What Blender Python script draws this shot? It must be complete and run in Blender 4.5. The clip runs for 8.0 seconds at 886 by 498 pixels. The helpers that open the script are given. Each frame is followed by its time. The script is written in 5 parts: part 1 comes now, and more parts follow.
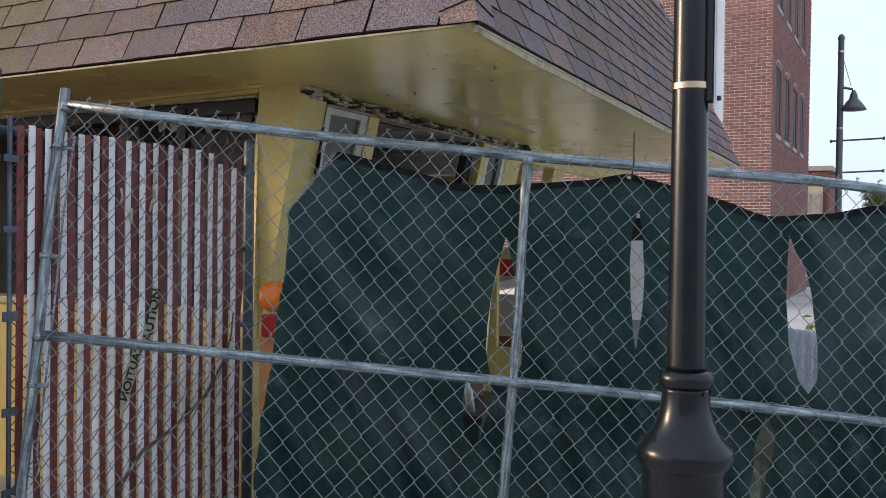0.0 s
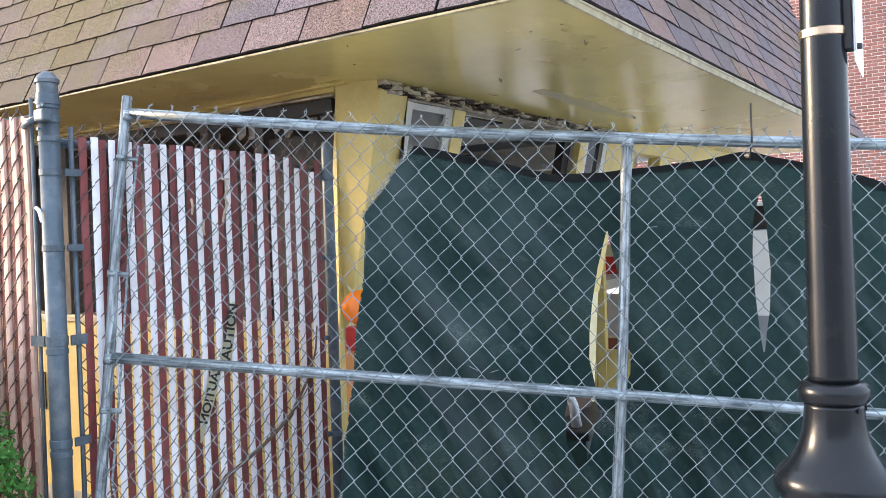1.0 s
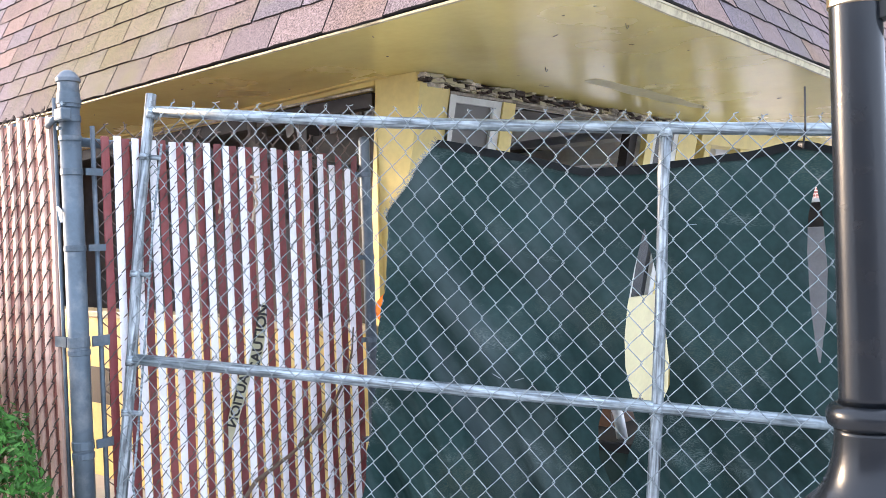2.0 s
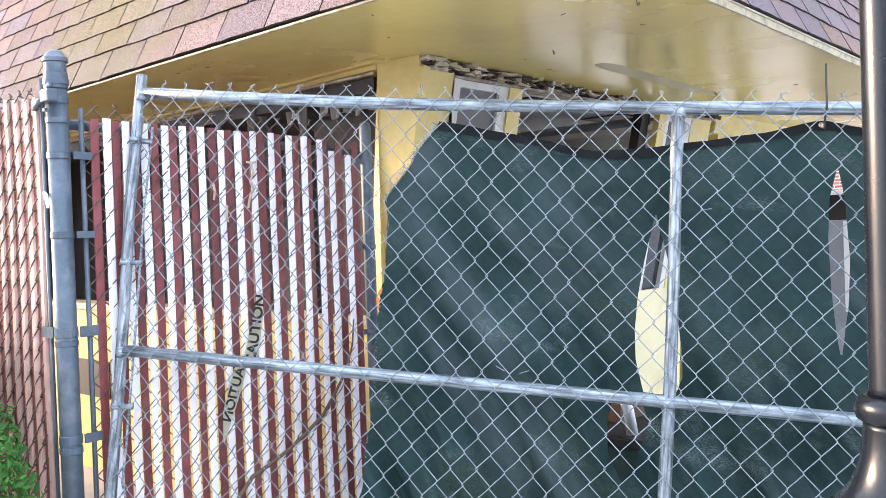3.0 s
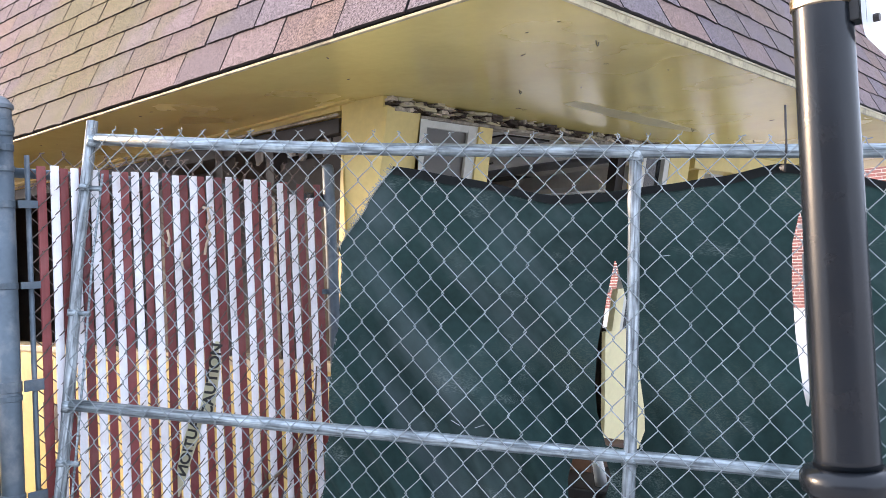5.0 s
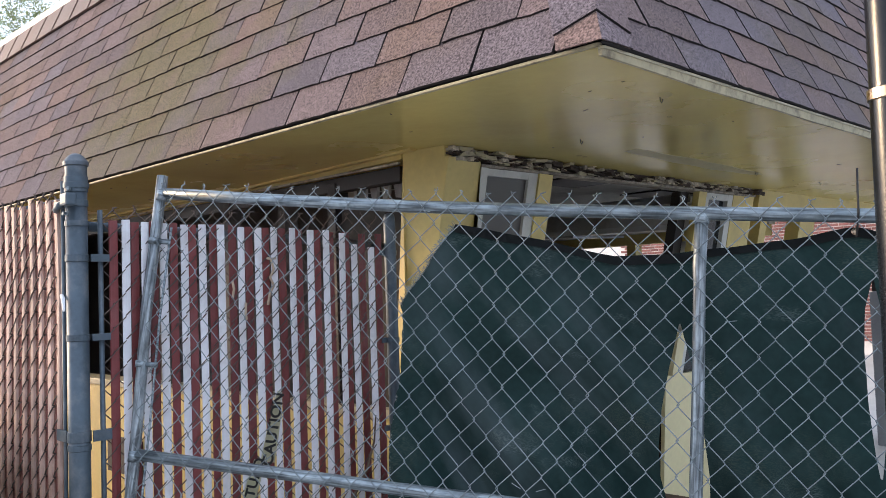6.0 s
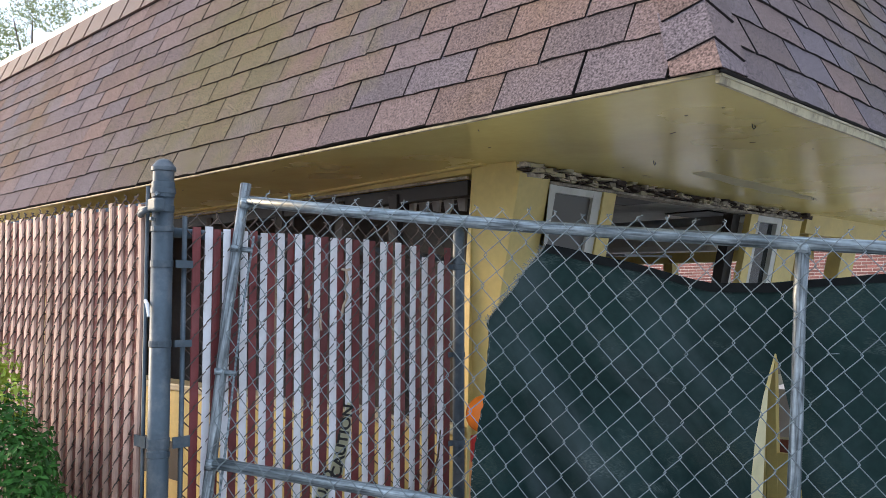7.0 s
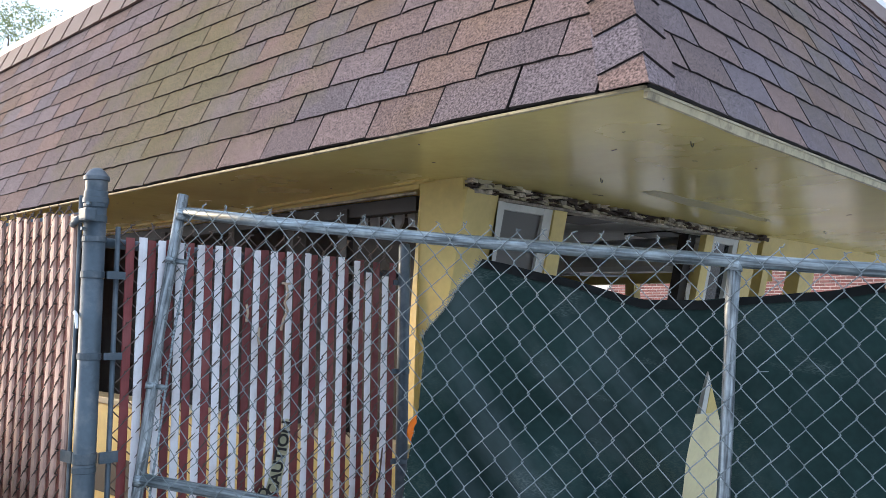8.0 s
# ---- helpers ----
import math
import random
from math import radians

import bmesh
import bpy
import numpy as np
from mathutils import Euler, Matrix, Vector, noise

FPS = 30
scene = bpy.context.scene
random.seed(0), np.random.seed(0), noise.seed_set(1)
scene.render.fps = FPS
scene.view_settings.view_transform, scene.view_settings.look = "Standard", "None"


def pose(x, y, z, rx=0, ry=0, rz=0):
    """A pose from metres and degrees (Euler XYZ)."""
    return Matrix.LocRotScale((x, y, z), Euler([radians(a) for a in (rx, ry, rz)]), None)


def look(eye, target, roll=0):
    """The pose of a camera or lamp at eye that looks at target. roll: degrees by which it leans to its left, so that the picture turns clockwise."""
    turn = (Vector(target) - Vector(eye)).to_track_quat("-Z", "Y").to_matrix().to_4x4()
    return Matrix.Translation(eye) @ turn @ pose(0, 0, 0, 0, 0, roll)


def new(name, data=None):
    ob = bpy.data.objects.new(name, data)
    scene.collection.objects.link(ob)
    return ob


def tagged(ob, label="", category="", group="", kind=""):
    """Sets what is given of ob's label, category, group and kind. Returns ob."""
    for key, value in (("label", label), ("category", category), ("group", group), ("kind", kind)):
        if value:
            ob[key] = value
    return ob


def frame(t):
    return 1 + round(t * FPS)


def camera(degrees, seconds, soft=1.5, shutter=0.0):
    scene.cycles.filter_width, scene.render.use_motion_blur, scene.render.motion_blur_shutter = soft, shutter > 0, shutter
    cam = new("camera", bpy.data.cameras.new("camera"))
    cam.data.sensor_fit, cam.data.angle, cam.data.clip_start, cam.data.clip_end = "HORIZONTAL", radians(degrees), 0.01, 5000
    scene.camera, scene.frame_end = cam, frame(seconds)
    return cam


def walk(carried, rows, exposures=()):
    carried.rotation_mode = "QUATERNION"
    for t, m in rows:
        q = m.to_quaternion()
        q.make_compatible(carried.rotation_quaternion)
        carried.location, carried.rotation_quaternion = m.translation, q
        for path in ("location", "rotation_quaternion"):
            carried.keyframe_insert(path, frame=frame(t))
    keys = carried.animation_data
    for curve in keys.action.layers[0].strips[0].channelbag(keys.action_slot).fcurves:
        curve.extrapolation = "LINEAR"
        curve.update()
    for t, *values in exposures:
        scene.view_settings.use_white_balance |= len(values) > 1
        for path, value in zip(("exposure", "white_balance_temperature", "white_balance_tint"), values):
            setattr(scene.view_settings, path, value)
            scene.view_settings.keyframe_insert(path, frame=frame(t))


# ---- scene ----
cam = camera(53.8, 8.0, 0.40)
PATH = [
    (0, (0.091, 0.216, 1.445), (-0.849, 1.981, 1.414), 0.7),
    (0.5, (-0.002, 0.367, 1.44), (-1.068, 2.059, 1.418), -0.3),
    (1, (-0.022, 0.537, 1.432), (-1.171, 2.174, 1.41), -2.0),
    (1.5, (0.053, 0.723, 1.434), (-1.195, 2.285, 1.423), -2.1),
    (1.7, (0.072, 0.766, 1.437), (-1.231, 2.283, 1.423), -2.2),
    (3, (0.003, 0.927, 1.398), (-1.338, 2.411, 1.37), -2.1),
    (3.5, (-0.03, 0.942, 1.398), (-1.359, 2.435, 1.368), -2.1),
    (4, (-0.041, 0.945, 1.414), (-1.334, 2.471, 1.387), -2.0),
    (4.2, (-0.05, 0.936, 1.42), (-1.328, 2.474, 1.405), -2.4),
    (5.3, (0.086, 1.113, 1.45), (-1.295, 2.557, 1.522), -2.9),
    (5.5, (0.094, 1.113, 1.457), (-1.313, 2.532, 1.543), -2.9),
    (6, (0.041, 1.063, 1.553), (-1.383, 2.464, 1.652), -2.0),
    (6.5, (-0.066, 0.962, 1.599), (-1.495, 2.357, 1.702), -0.9),
    (7, (-0.152, 0.879, 1.594), (-1.58, 2.275, 1.707), 0.1),
    (7.5, (-0.166, 0.891, 1.588), (-1.587, 2.293, 1.711), 0.5),
    (8, (-0.078, 0.994, 1.576), (-1.47, 2.421, 1.737), 0.7),
]
EXPOSURES = [(0.0, 0.12, 6100, 8), (0.5, 0.78, 6000, 8), (1.0, 1.25, 5980, 9), (1.5, 1.53, 5950, 11), (3.0, 1.82, 5980, 14), (3.5, 1.86, 5980, 14), (4.0, 1.80, 5980, 14),
             (5.5, 0.96, 6020, 14), (6.0, 0.46, 5940, 11), (6.5, 0.64, 5930, 9), (7.0, 0.46, 5860, 8), (7.5, 0.40, 5780, 7), (8.0, 0.56, 5660, 7)]
walk(cam, [(t, look(eye, target, roll)) for t, eye, target, roll in PATH], EXPOSURES)

# ---- world, sun, exposure ----
SUN_ELEVATION, SUN_AZIMUTH = 13.0, 248.0   # azimuth: degrees from +y towards +x of where the sun stands
world = bpy.data.worlds.new("sky")
scene.world = world
world.use_nodes = True
wt = world.node_tree
wbg = wt.nodes["Background"]
sky = wt.nodes.new("ShaderNodeTexSky")
sky.sky_type = "NISHITA"
sky.sun_disc = False
sky.sun_elevation = radians(SUN_ELEVATION)
sky.sun_rotation = radians(SUN_AZIMUTH)
sky.air_density, sky.dust_density, sky.ozone_density = 1.0, 5.0, 1.5
soften = wt.nodes.new("ShaderNodeHueSaturation")
soften.inputs["Saturation"].default_value = 0.6
wt.links.new(sky.outputs[0], soften.inputs["Color"])
haze = wt.nodes.new("ShaderNodeMix")   # even overcast veil before the clear sky
haze.data_type = "RGBA"
haze.inputs[0].default_value = 0.6
haze.inputs[7].default_value = (8.3, 9.0, 10.4, 1)
wt.links.new(soften.outputs[0], haze.inputs[6])
wt.links.new(haze.outputs[2], wbg.inputs["Color"])
wbg.inputs["Strength"].default_value = 0.15
sun_data = bpy.data.lights.new("sun", "SUN")
sun_data.energy, sun_data.angle, sun_data.color = 2.3, radians(8), (1.0, 0.66, 0.36)
sun = new("sun", sun_data)
sun_way = Vector((math.sin(radians(SUN_AZIMUTH)) * math.cos(radians(SUN_ELEVATION)),
                  math.cos(radians(SUN_AZIMUTH)) * math.cos(radians(SUN_ELEVATION)), math.sin(radians(SUN_ELEVATION))))
sun.matrix_world = look(sun_way * 40, (0, 0, 0))


# ---- materials ----
def mat(name, base, rough=0.6, metal=0.0, spread=0.12, scale=6.0, fine=60.0, bump=0.15, dirt=None, dirt_amount=0.0,
        dirt_scale=2.0, per_object=0.0, per_island=0.0, spec=0.5, rough_spread=0.1, grain=0.5):
    """A painted, mineral or metal surface: two scales of tone, stains of a second colour, and fine relief."""
    m = bpy.data.materials.new(name)
    m.use_nodes = True
    nt = m.node_tree
    N, L = nt.nodes, nt.links
    b = N["Principled BSDF"]
    geo = N.new("ShaderNodeNewGeometry")
    coarse, small = N.new("ShaderNodeTexNoise"), N.new("ShaderNodeTexNoise")
    coarse.inputs["Scale"].default_value, coarse.inputs["Detail"].default_value = scale, 4
    small.inputs["Scale"].default_value, small.inputs["Detail"].default_value = fine, 5
    for n in (coarse, small):
        L.new(geo.outputs["Position"], n.inputs["Vector"])
    mix = N.new("ShaderNodeMath")
    mix.operation = "MULTIPLY_ADD"
    mix.inputs[1].default_value = grain
    L.new(small.outputs["Fac"], mix.inputs[0])
    L.new(coarse.outputs["Fac"], mix.inputs[2])
    tone = N.new("ShaderNodeMapRange")
    tone.inputs["From Min"].default_value, tone.inputs["From Max"].default_value = 0.3 + 0.3 * grain, 0.7 + 0.7 * grain
    tone.inputs["To Min"].default_value, tone.inputs["To Max"].default_value = 1 - spread, 1 + spread
    L.new(mix.outputs[0], tone.inputs["Value"])
    hsv = N.new("ShaderNodeHueSaturation")
    hsv.inputs["Color"].default_value = (*base, 1)
    value = tone.outputs["Result"]
    for amount, source in ((per_object, "object"), (per_island, "island")):
        if amount:
            if source == "object":
                src = N.new("ShaderNodeObjectInfo").outputs["Random"]
            else:
                src = geo.outputs["Random Per Island"]
            r = N.new("ShaderNodeMapRange")
            r.inputs["To Min"].default_value, r.inputs["To Max"].default_value = 1 - amount, 1 + amount
            L.new(src, r.inputs["Value"])
            k = N.new("ShaderNodeMath")
            k.operation = "MULTIPLY"
            L.new(value, k.inputs[0])
            L.new(r.outputs["Result"], k.inputs[1])
            value = k.outputs[0]
    L.new(value, hsv.inputs["Value"])
    colour = hsv.outputs["Color"]
    if dirt:
        d = N.new("ShaderNodeTexNoise")
        d.inputs["Scale"].default_value, d.inputs["Detail"].default_value, d.inputs["Roughness"].default_value = dirt_scale, 6, 0.65
        L.new(geo.outputs["Position"], d.inputs["Vector"])
        ramp = N.new("ShaderNodeMapRange")
        ramp.inputs["From Min"].default_value, ramp.inputs["From Max"].default_value = 0.5, 0.72
        ramp.inputs["To Max"].default_value = dirt_amount
        L.new(d.outputs["Fac"], ramp.inputs["Value"])
        mx = N.new("ShaderNodeMix")
        mx.data_type = "RGBA"
        mx.inputs["B"].default_value = (*dirt, 1)
        mx.inputs[7].default_value = (*dirt, 1)
        L.new(ramp.outputs["Result"], mx.inputs[0])
        L.new(colour, mx.inputs[6])
        colour = mx.outputs[2]
    L.new(colour, b.inputs["Base Color"])
    rr = N.new("ShaderNodeMapRange")
    rr.inputs["To Min"].default_value, rr.inputs["To Max"].default_value = max(0.02, rough - rough_spread), min(1, rough + rough_spread)
    L.new(coarse.outputs["Fac"], rr.inputs["Value"])
    L.new(rr.outputs["Result"], b.inputs["Roughness"])
    b.inputs["Metallic"].default_value = metal
    b.inputs["Specular IOR Level"].default_value = spec
    if bump:
        bp = N.new("ShaderNodeBump")
        bp.inputs["Strength"].default_value, bp.inputs["Distance"].default_value = bump, 0.004
        L.new(mix.outputs[0], bp.inputs["Height"])
        L.new(bp.outputs[0], b.inputs["Normal"])
    return m


def galv_material(name, base, along, dirt):
    """Zinc-coated tube: bright and dull streaks drawn out along the tube, dull blotches and scuffs."""
    m = mat(name, base, 0.40, 0.62, 0.28, 11, 70, 0.12, dirt, 0.75, 13)
    nt = m.node_tree
    N, L = nt.nodes, nt.links
    b = N["Principled BSDF"]
    src = b.inputs["Base Color"].links[0].from_socket
    geo = N.new("ShaderNodeNewGeometry")
    a = Vector(along).normalized()
    dot = N.new("ShaderNodeVectorMath")
    dot.operation = "DOT_PRODUCT"
    dot.inputs[1].default_value = a
    L.new(geo.outputs["Position"], dot.inputs[0])
    back = N.new("ShaderNodeVectorMath")
    back.operation = "SCALE"
    back.inputs[0].default_value = a * -0.94
    L.new(dot.outputs["Value"], back.inputs["Scale"])
    short = N.new("ShaderNodeVectorMath")
    short.operation = "ADD"
    L.new(geo.outputs["Position"], short.inputs[0])
    L.new(back.outputs[0], short.inputs[1])
    streak = N.new("ShaderNodeTexNoise")
    streak.inputs["Scale"].default_value, streak.inputs["Detail"].default_value = 120, 3
    L.new(short.outputs[0], streak.inputs["Vector"])
    r = N.new("ShaderNodeMapRange")
    r.inputs["From Min"].default_value, r.inputs["From Max"].default_value = 0.34, 0.66
    r.inputs["To Min"].default_value, r.inputs["To Max"].default_value = 0.42, 1.55
    L.new(streak.outputs["Fac"], r.inputs["Value"])
    mul = N.new("ShaderNodeMix")
    mul.data_type, mul.blend_type = "RGBA", "MULTIPLY"
    mul.inputs[0].default_value = 1.0
    L.new(src, mul.inputs[6])
    L.new(r.outputs["Result"], mul.inputs[7])
    L.new(mul.outputs[2], b.inputs["Base Color"])
    rr = N.new("ShaderNodeMapRange")
    rr.inputs["To Min"].default_value, rr.inputs["To Max"].default_value = 0.66, 0.34
    L.new(streak.outputs["Fac"], rr.inputs["Value"])
    L.new(rr.outputs["Result"], b.inputs["Roughness"])
    return m


M_GALV = galv_material("galvanised_rail", (0.27, 0.315, 0.34), (0.87647, 0.47290, -0.09041), (0.12, 0.155, 0.175))
M_GALV_UP = galv_material("galvanised_upright", (0.29, 0.325, 0.345), (0.01904, 0.15359, 0.98795), (0.13, 0.16, 0.175))
M_GALV_DULL = mat("dull_grey_steel", (0.088, 0.116, 0.142), 0.5, 0.45, 0.22, 8, 70, 0.12, (0.24, 0.25, 0.26), 0.6, 9)
M_WIRE = mat("galvanised_wire", (0.245, 0.285, 0.300), 0.5, 0.50, 0.28, 10, 60, 0.0, (0.20, 0.165, 0.13), 0.35, 5, per_object=0.15)
M_WIRE_OLD = mat("weathered_wire", (0.105, 0.082, 0.072), 0.65, 0.3, 0.25, 10, 60, 0.0, (0.16, 0.09, 0.05), 0.5, 5, per_object=0.15)
M_SLAT_W = mat("white_plastic_slat", (0.77, 0.77, 0.80), 0.5, 0, 0.12, 5, 45, 0.08, (0.40, 0.34, 0.30), 0.55, 4, per_object=0.06)
M_SLAT_M = mat("maroon_plastic_slat", (0.165, 0.033, 0.033), 0.5, 0, 0.22, 5, 45, 0.08, (0.21, 0.115, 0.11), 0.5, 5, per_object=0.2)
M_SLAT_FADED = mat("faded_pinkish_slat", (0.56, 0.38, 0.31), 0.6, 0, 0.2, 4, 45, 0.1, (0.28, 0.15, 0.11), 0.9, 3, per_object=0.3)
M_SLAT_DULL = mat("dull_rust_slat", (0.20, 0.060, 0.046), 0.6, 0, 0.2, 5, 45, 0.1, (0.16, 0.09, 0.07), 0.5, 4, per_object=0.2)
M_PATCH = mat("thin_greyed_paint", (0.57, 0.50, 0.30), 0.45, 0, 0.15, 8, 60, 0.1)
# ochre blotches mix stains with the warm bounce light under the eave
M_SOFFIT = mat("glossy_cream_soffit_paint", (0.67, 0.545, 0.195), 0.26, 0, 0.08, 1.6, 30, 0.05, (0.56, 0.41, 0.13), 0.6, 1.1, rough_spread=0.10)
M_CREAM = mat("cream_wall_paint", (0.70, 0.555, 0.195), 0.5, 0, 0.10, 2.5, 40, 0.10, (0.46, 0.36, 0.15), 0.6, 2.6)
# lighter copy of M_CREAM: the sky light on these walls is in the colour
M_CREAM_SKYLIT = mat("sky_lit_cream_wall_paint", (0.76, 0.68, 0.40), 0.5, 0, 0.08, 2.5, 40, 0.10, (0.50, 0.43, 0.24), 0.5, 2.6)
M_TRIM = mat("offwhite_trim_paint", (0.50, 0.45, 0.30), 0.5, 0, 0.10, 5, 60, 0.10, (0.30, 0.26, 0.18), 0.5, 7)
M_DRIP = mat("dirty_cream_drip_moulding", (0.42, 0.36, 0.22), 0.6, 0, 0.2, 14, 80, 0.2, (0.07, 0.05, 0.035), 0.85, 16)
M_FRAME = mat("white_window_frame_paint", (0.62, 0.62, 0.58), 0.45, 0, 0.08, 5, 60, 0.08, (0.35, 0.33, 0.28), 0.4, 8)
M_DARKFRAME = mat("dark_bronze_frame", (0.035, 0.03, 0.028), 0.5, 0.3, 0.2, 8, 60, 0.1)
M_DECK = mat("dark_felt_and_edge_shadow", (0.018, 0.015, 0.015), 0.9, 0, 0.2, 5, 40, 0.2)
M_CAP = mat("brown_ridge_metal", (0.150, 0.092, 0.072), 0.6, 0, 0.12, 4, 50, 0.1, (0.12, 0.08, 0.07), 0.4, 3)
M_WHITE = mat("white_coping_paint", (0.80, 0.80, 0.78), 0.5, 0, 0.05, 4, 40, 0.05)
M_RUBBLE = mat("broken_plaster_and_wood", (0.52, 0.46, 0.37), 0.9, 0, 0.55, 22, 90, 0.6, (0.06, 0.04, 0.03), 0.9, 14, per_object=0.45)
M_ROT = mat("rotten_dark_wood", (0.07, 0.05, 0.04), 0.9, 0, 0.5, 25, 90, 0.6)
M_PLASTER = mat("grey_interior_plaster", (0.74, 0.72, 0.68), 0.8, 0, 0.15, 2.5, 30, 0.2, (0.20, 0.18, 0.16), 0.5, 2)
# dark colour stands in for the gloom inside the unlit rooms
M_INNER = mat("dark_interior_tone", (0.10, 0.09, 0.08), 0.8, 0, 0.3, 3, 30, 0.2, (0.03, 0.03, 0.03), 0.6, 2)
M_BLACK = mat("glossy_black_post_paint", (0.006, 0.008, 0.011), 0.25, 0.0, 0.15, 9, 240, 0.12, (0.024, 0.020, 0.018), 0.3, 12, spec=0.36, rough_spread=0.07)
# far lamp's black lifted to grey-green: veiling glare put into the paint
M_POST_FAR = mat("glare_greyed_post_paint", (0.085, 0.10, 0.105), 0.5, 0, 0.2, 3, 40, 0.05)
M_BAND = mat("stainless_band", (0.58, 0.44, 0.30), 0.28, 1.0, 0.10, 10, 120, 0.05)
M_SIGN = mat("white_sign_plate", (0.78, 0.80, 0.82), 0.4, 0, 0.05, 5, 60, 0.03)
M_BRICK = mat("red_brick", (0.225, 0.100, 0.086), 0.85, 0, 0.14, 7, 40, 0.3, (0.20, 0.06, 0.045), 0.5, 3, per_island=0.25, per_object=0.22)
M_MORTAR = mat("pale_mortar", (0.82, 0.77, 0.72), 0.9, 0, 0.10, 4, 40, 0.3)
M_STONE = mat("pale_stone", (0.38, 0.34, 0.32), 0.8, 0, 0.12, 4, 40, 0.2)
M_GROUND = mat("worn_concrete", (0.46, 0.45, 0.43), 0.9, 0, 0.14, 0.6, 12, 0.2, (0.20, 0.19, 0.17), 0.5, 0.5)
M_ASPHALT = mat("grey_asphalt", (0.055, 0.055, 0.056), 0.9, 0, 0.2, 0.8, 60, 0.3)
M_LEAF = mat("green_leaf", (0.042, 0.125, 0.020), 0.6, 0, 0.2, 6, 30, 0.0, per_island=0.45, spec=0.2)
M_LEAF_NEW = mat("yellow_green_new_leaf", (0.30, 0.38, 0.035), 0.5, 0, 0.2, 6, 30, 0.0, per_island=0.3)
# leaf green made paler to hold the haze before distant trees
M_LEAF_FAR = mat("far_green_leaf", (0.27, 0.31, 0.12), 0.6, 0, 0.2, 2, 10, 0.0, per_island=0.4)
M_BARK = mat("brown_bark", (0.12, 0.085, 0.06), 0.9, 0, 0.3, 8, 50, 0.4)
M_RED = mat("red_plastic", (0.42, 0.025, 0.02), 0.4, 0, 0.1, 8, 60, 0.05)
M_PEACH = mat("faded_orange_board", (0.62, 0.28, 0.09), 0.5, 0, 0.12, 8, 60, 0.05)
M_BLACKPLASTIC = mat("black_rubber", (0.012, 0.012, 0.012), 0.55, 0, 0.2, 8, 60, 0.1)
M_TAPE = mat("faded_caution_tape", (0.60, 0.58, 0.40), 0.45, 0, 0.12, 12, 60, 0.1)
M_INK = mat("black_ink", (0.02, 0.02, 0.018), 0.6, 0, 0.1, 12, 60, 0.0)
M_RAG = mat("tan_rag_string", (0.48, 0.38, 0.28), 0.9, 0, 0.2, 30, 120, 0.3)
M_RAG_GREY = mat("grey_frayed_thread", (0.26, 0.28, 0.26), 0.9, 0, 0.3, 30, 120, 0.0)
M_RAG_OLIVE = mat("olive_grey_rag", (0.36, 0.38, 0.30), 0.9, 0, 0.3, 14, 90, 0.3, (0.05, 0.055, 0.045), 0.8, 12)
M_TEAL = mat("green_painted_steel_bin", (0.015, 0.055, 0.045), 0.5, 0, 0.2, 6, 40, 0.1)
M_GREYPANEL = mat("grey_steel_panel", (0.30, 0.31, 0.33), 0.5, 0.2, 0.15, 5, 40, 0.1)


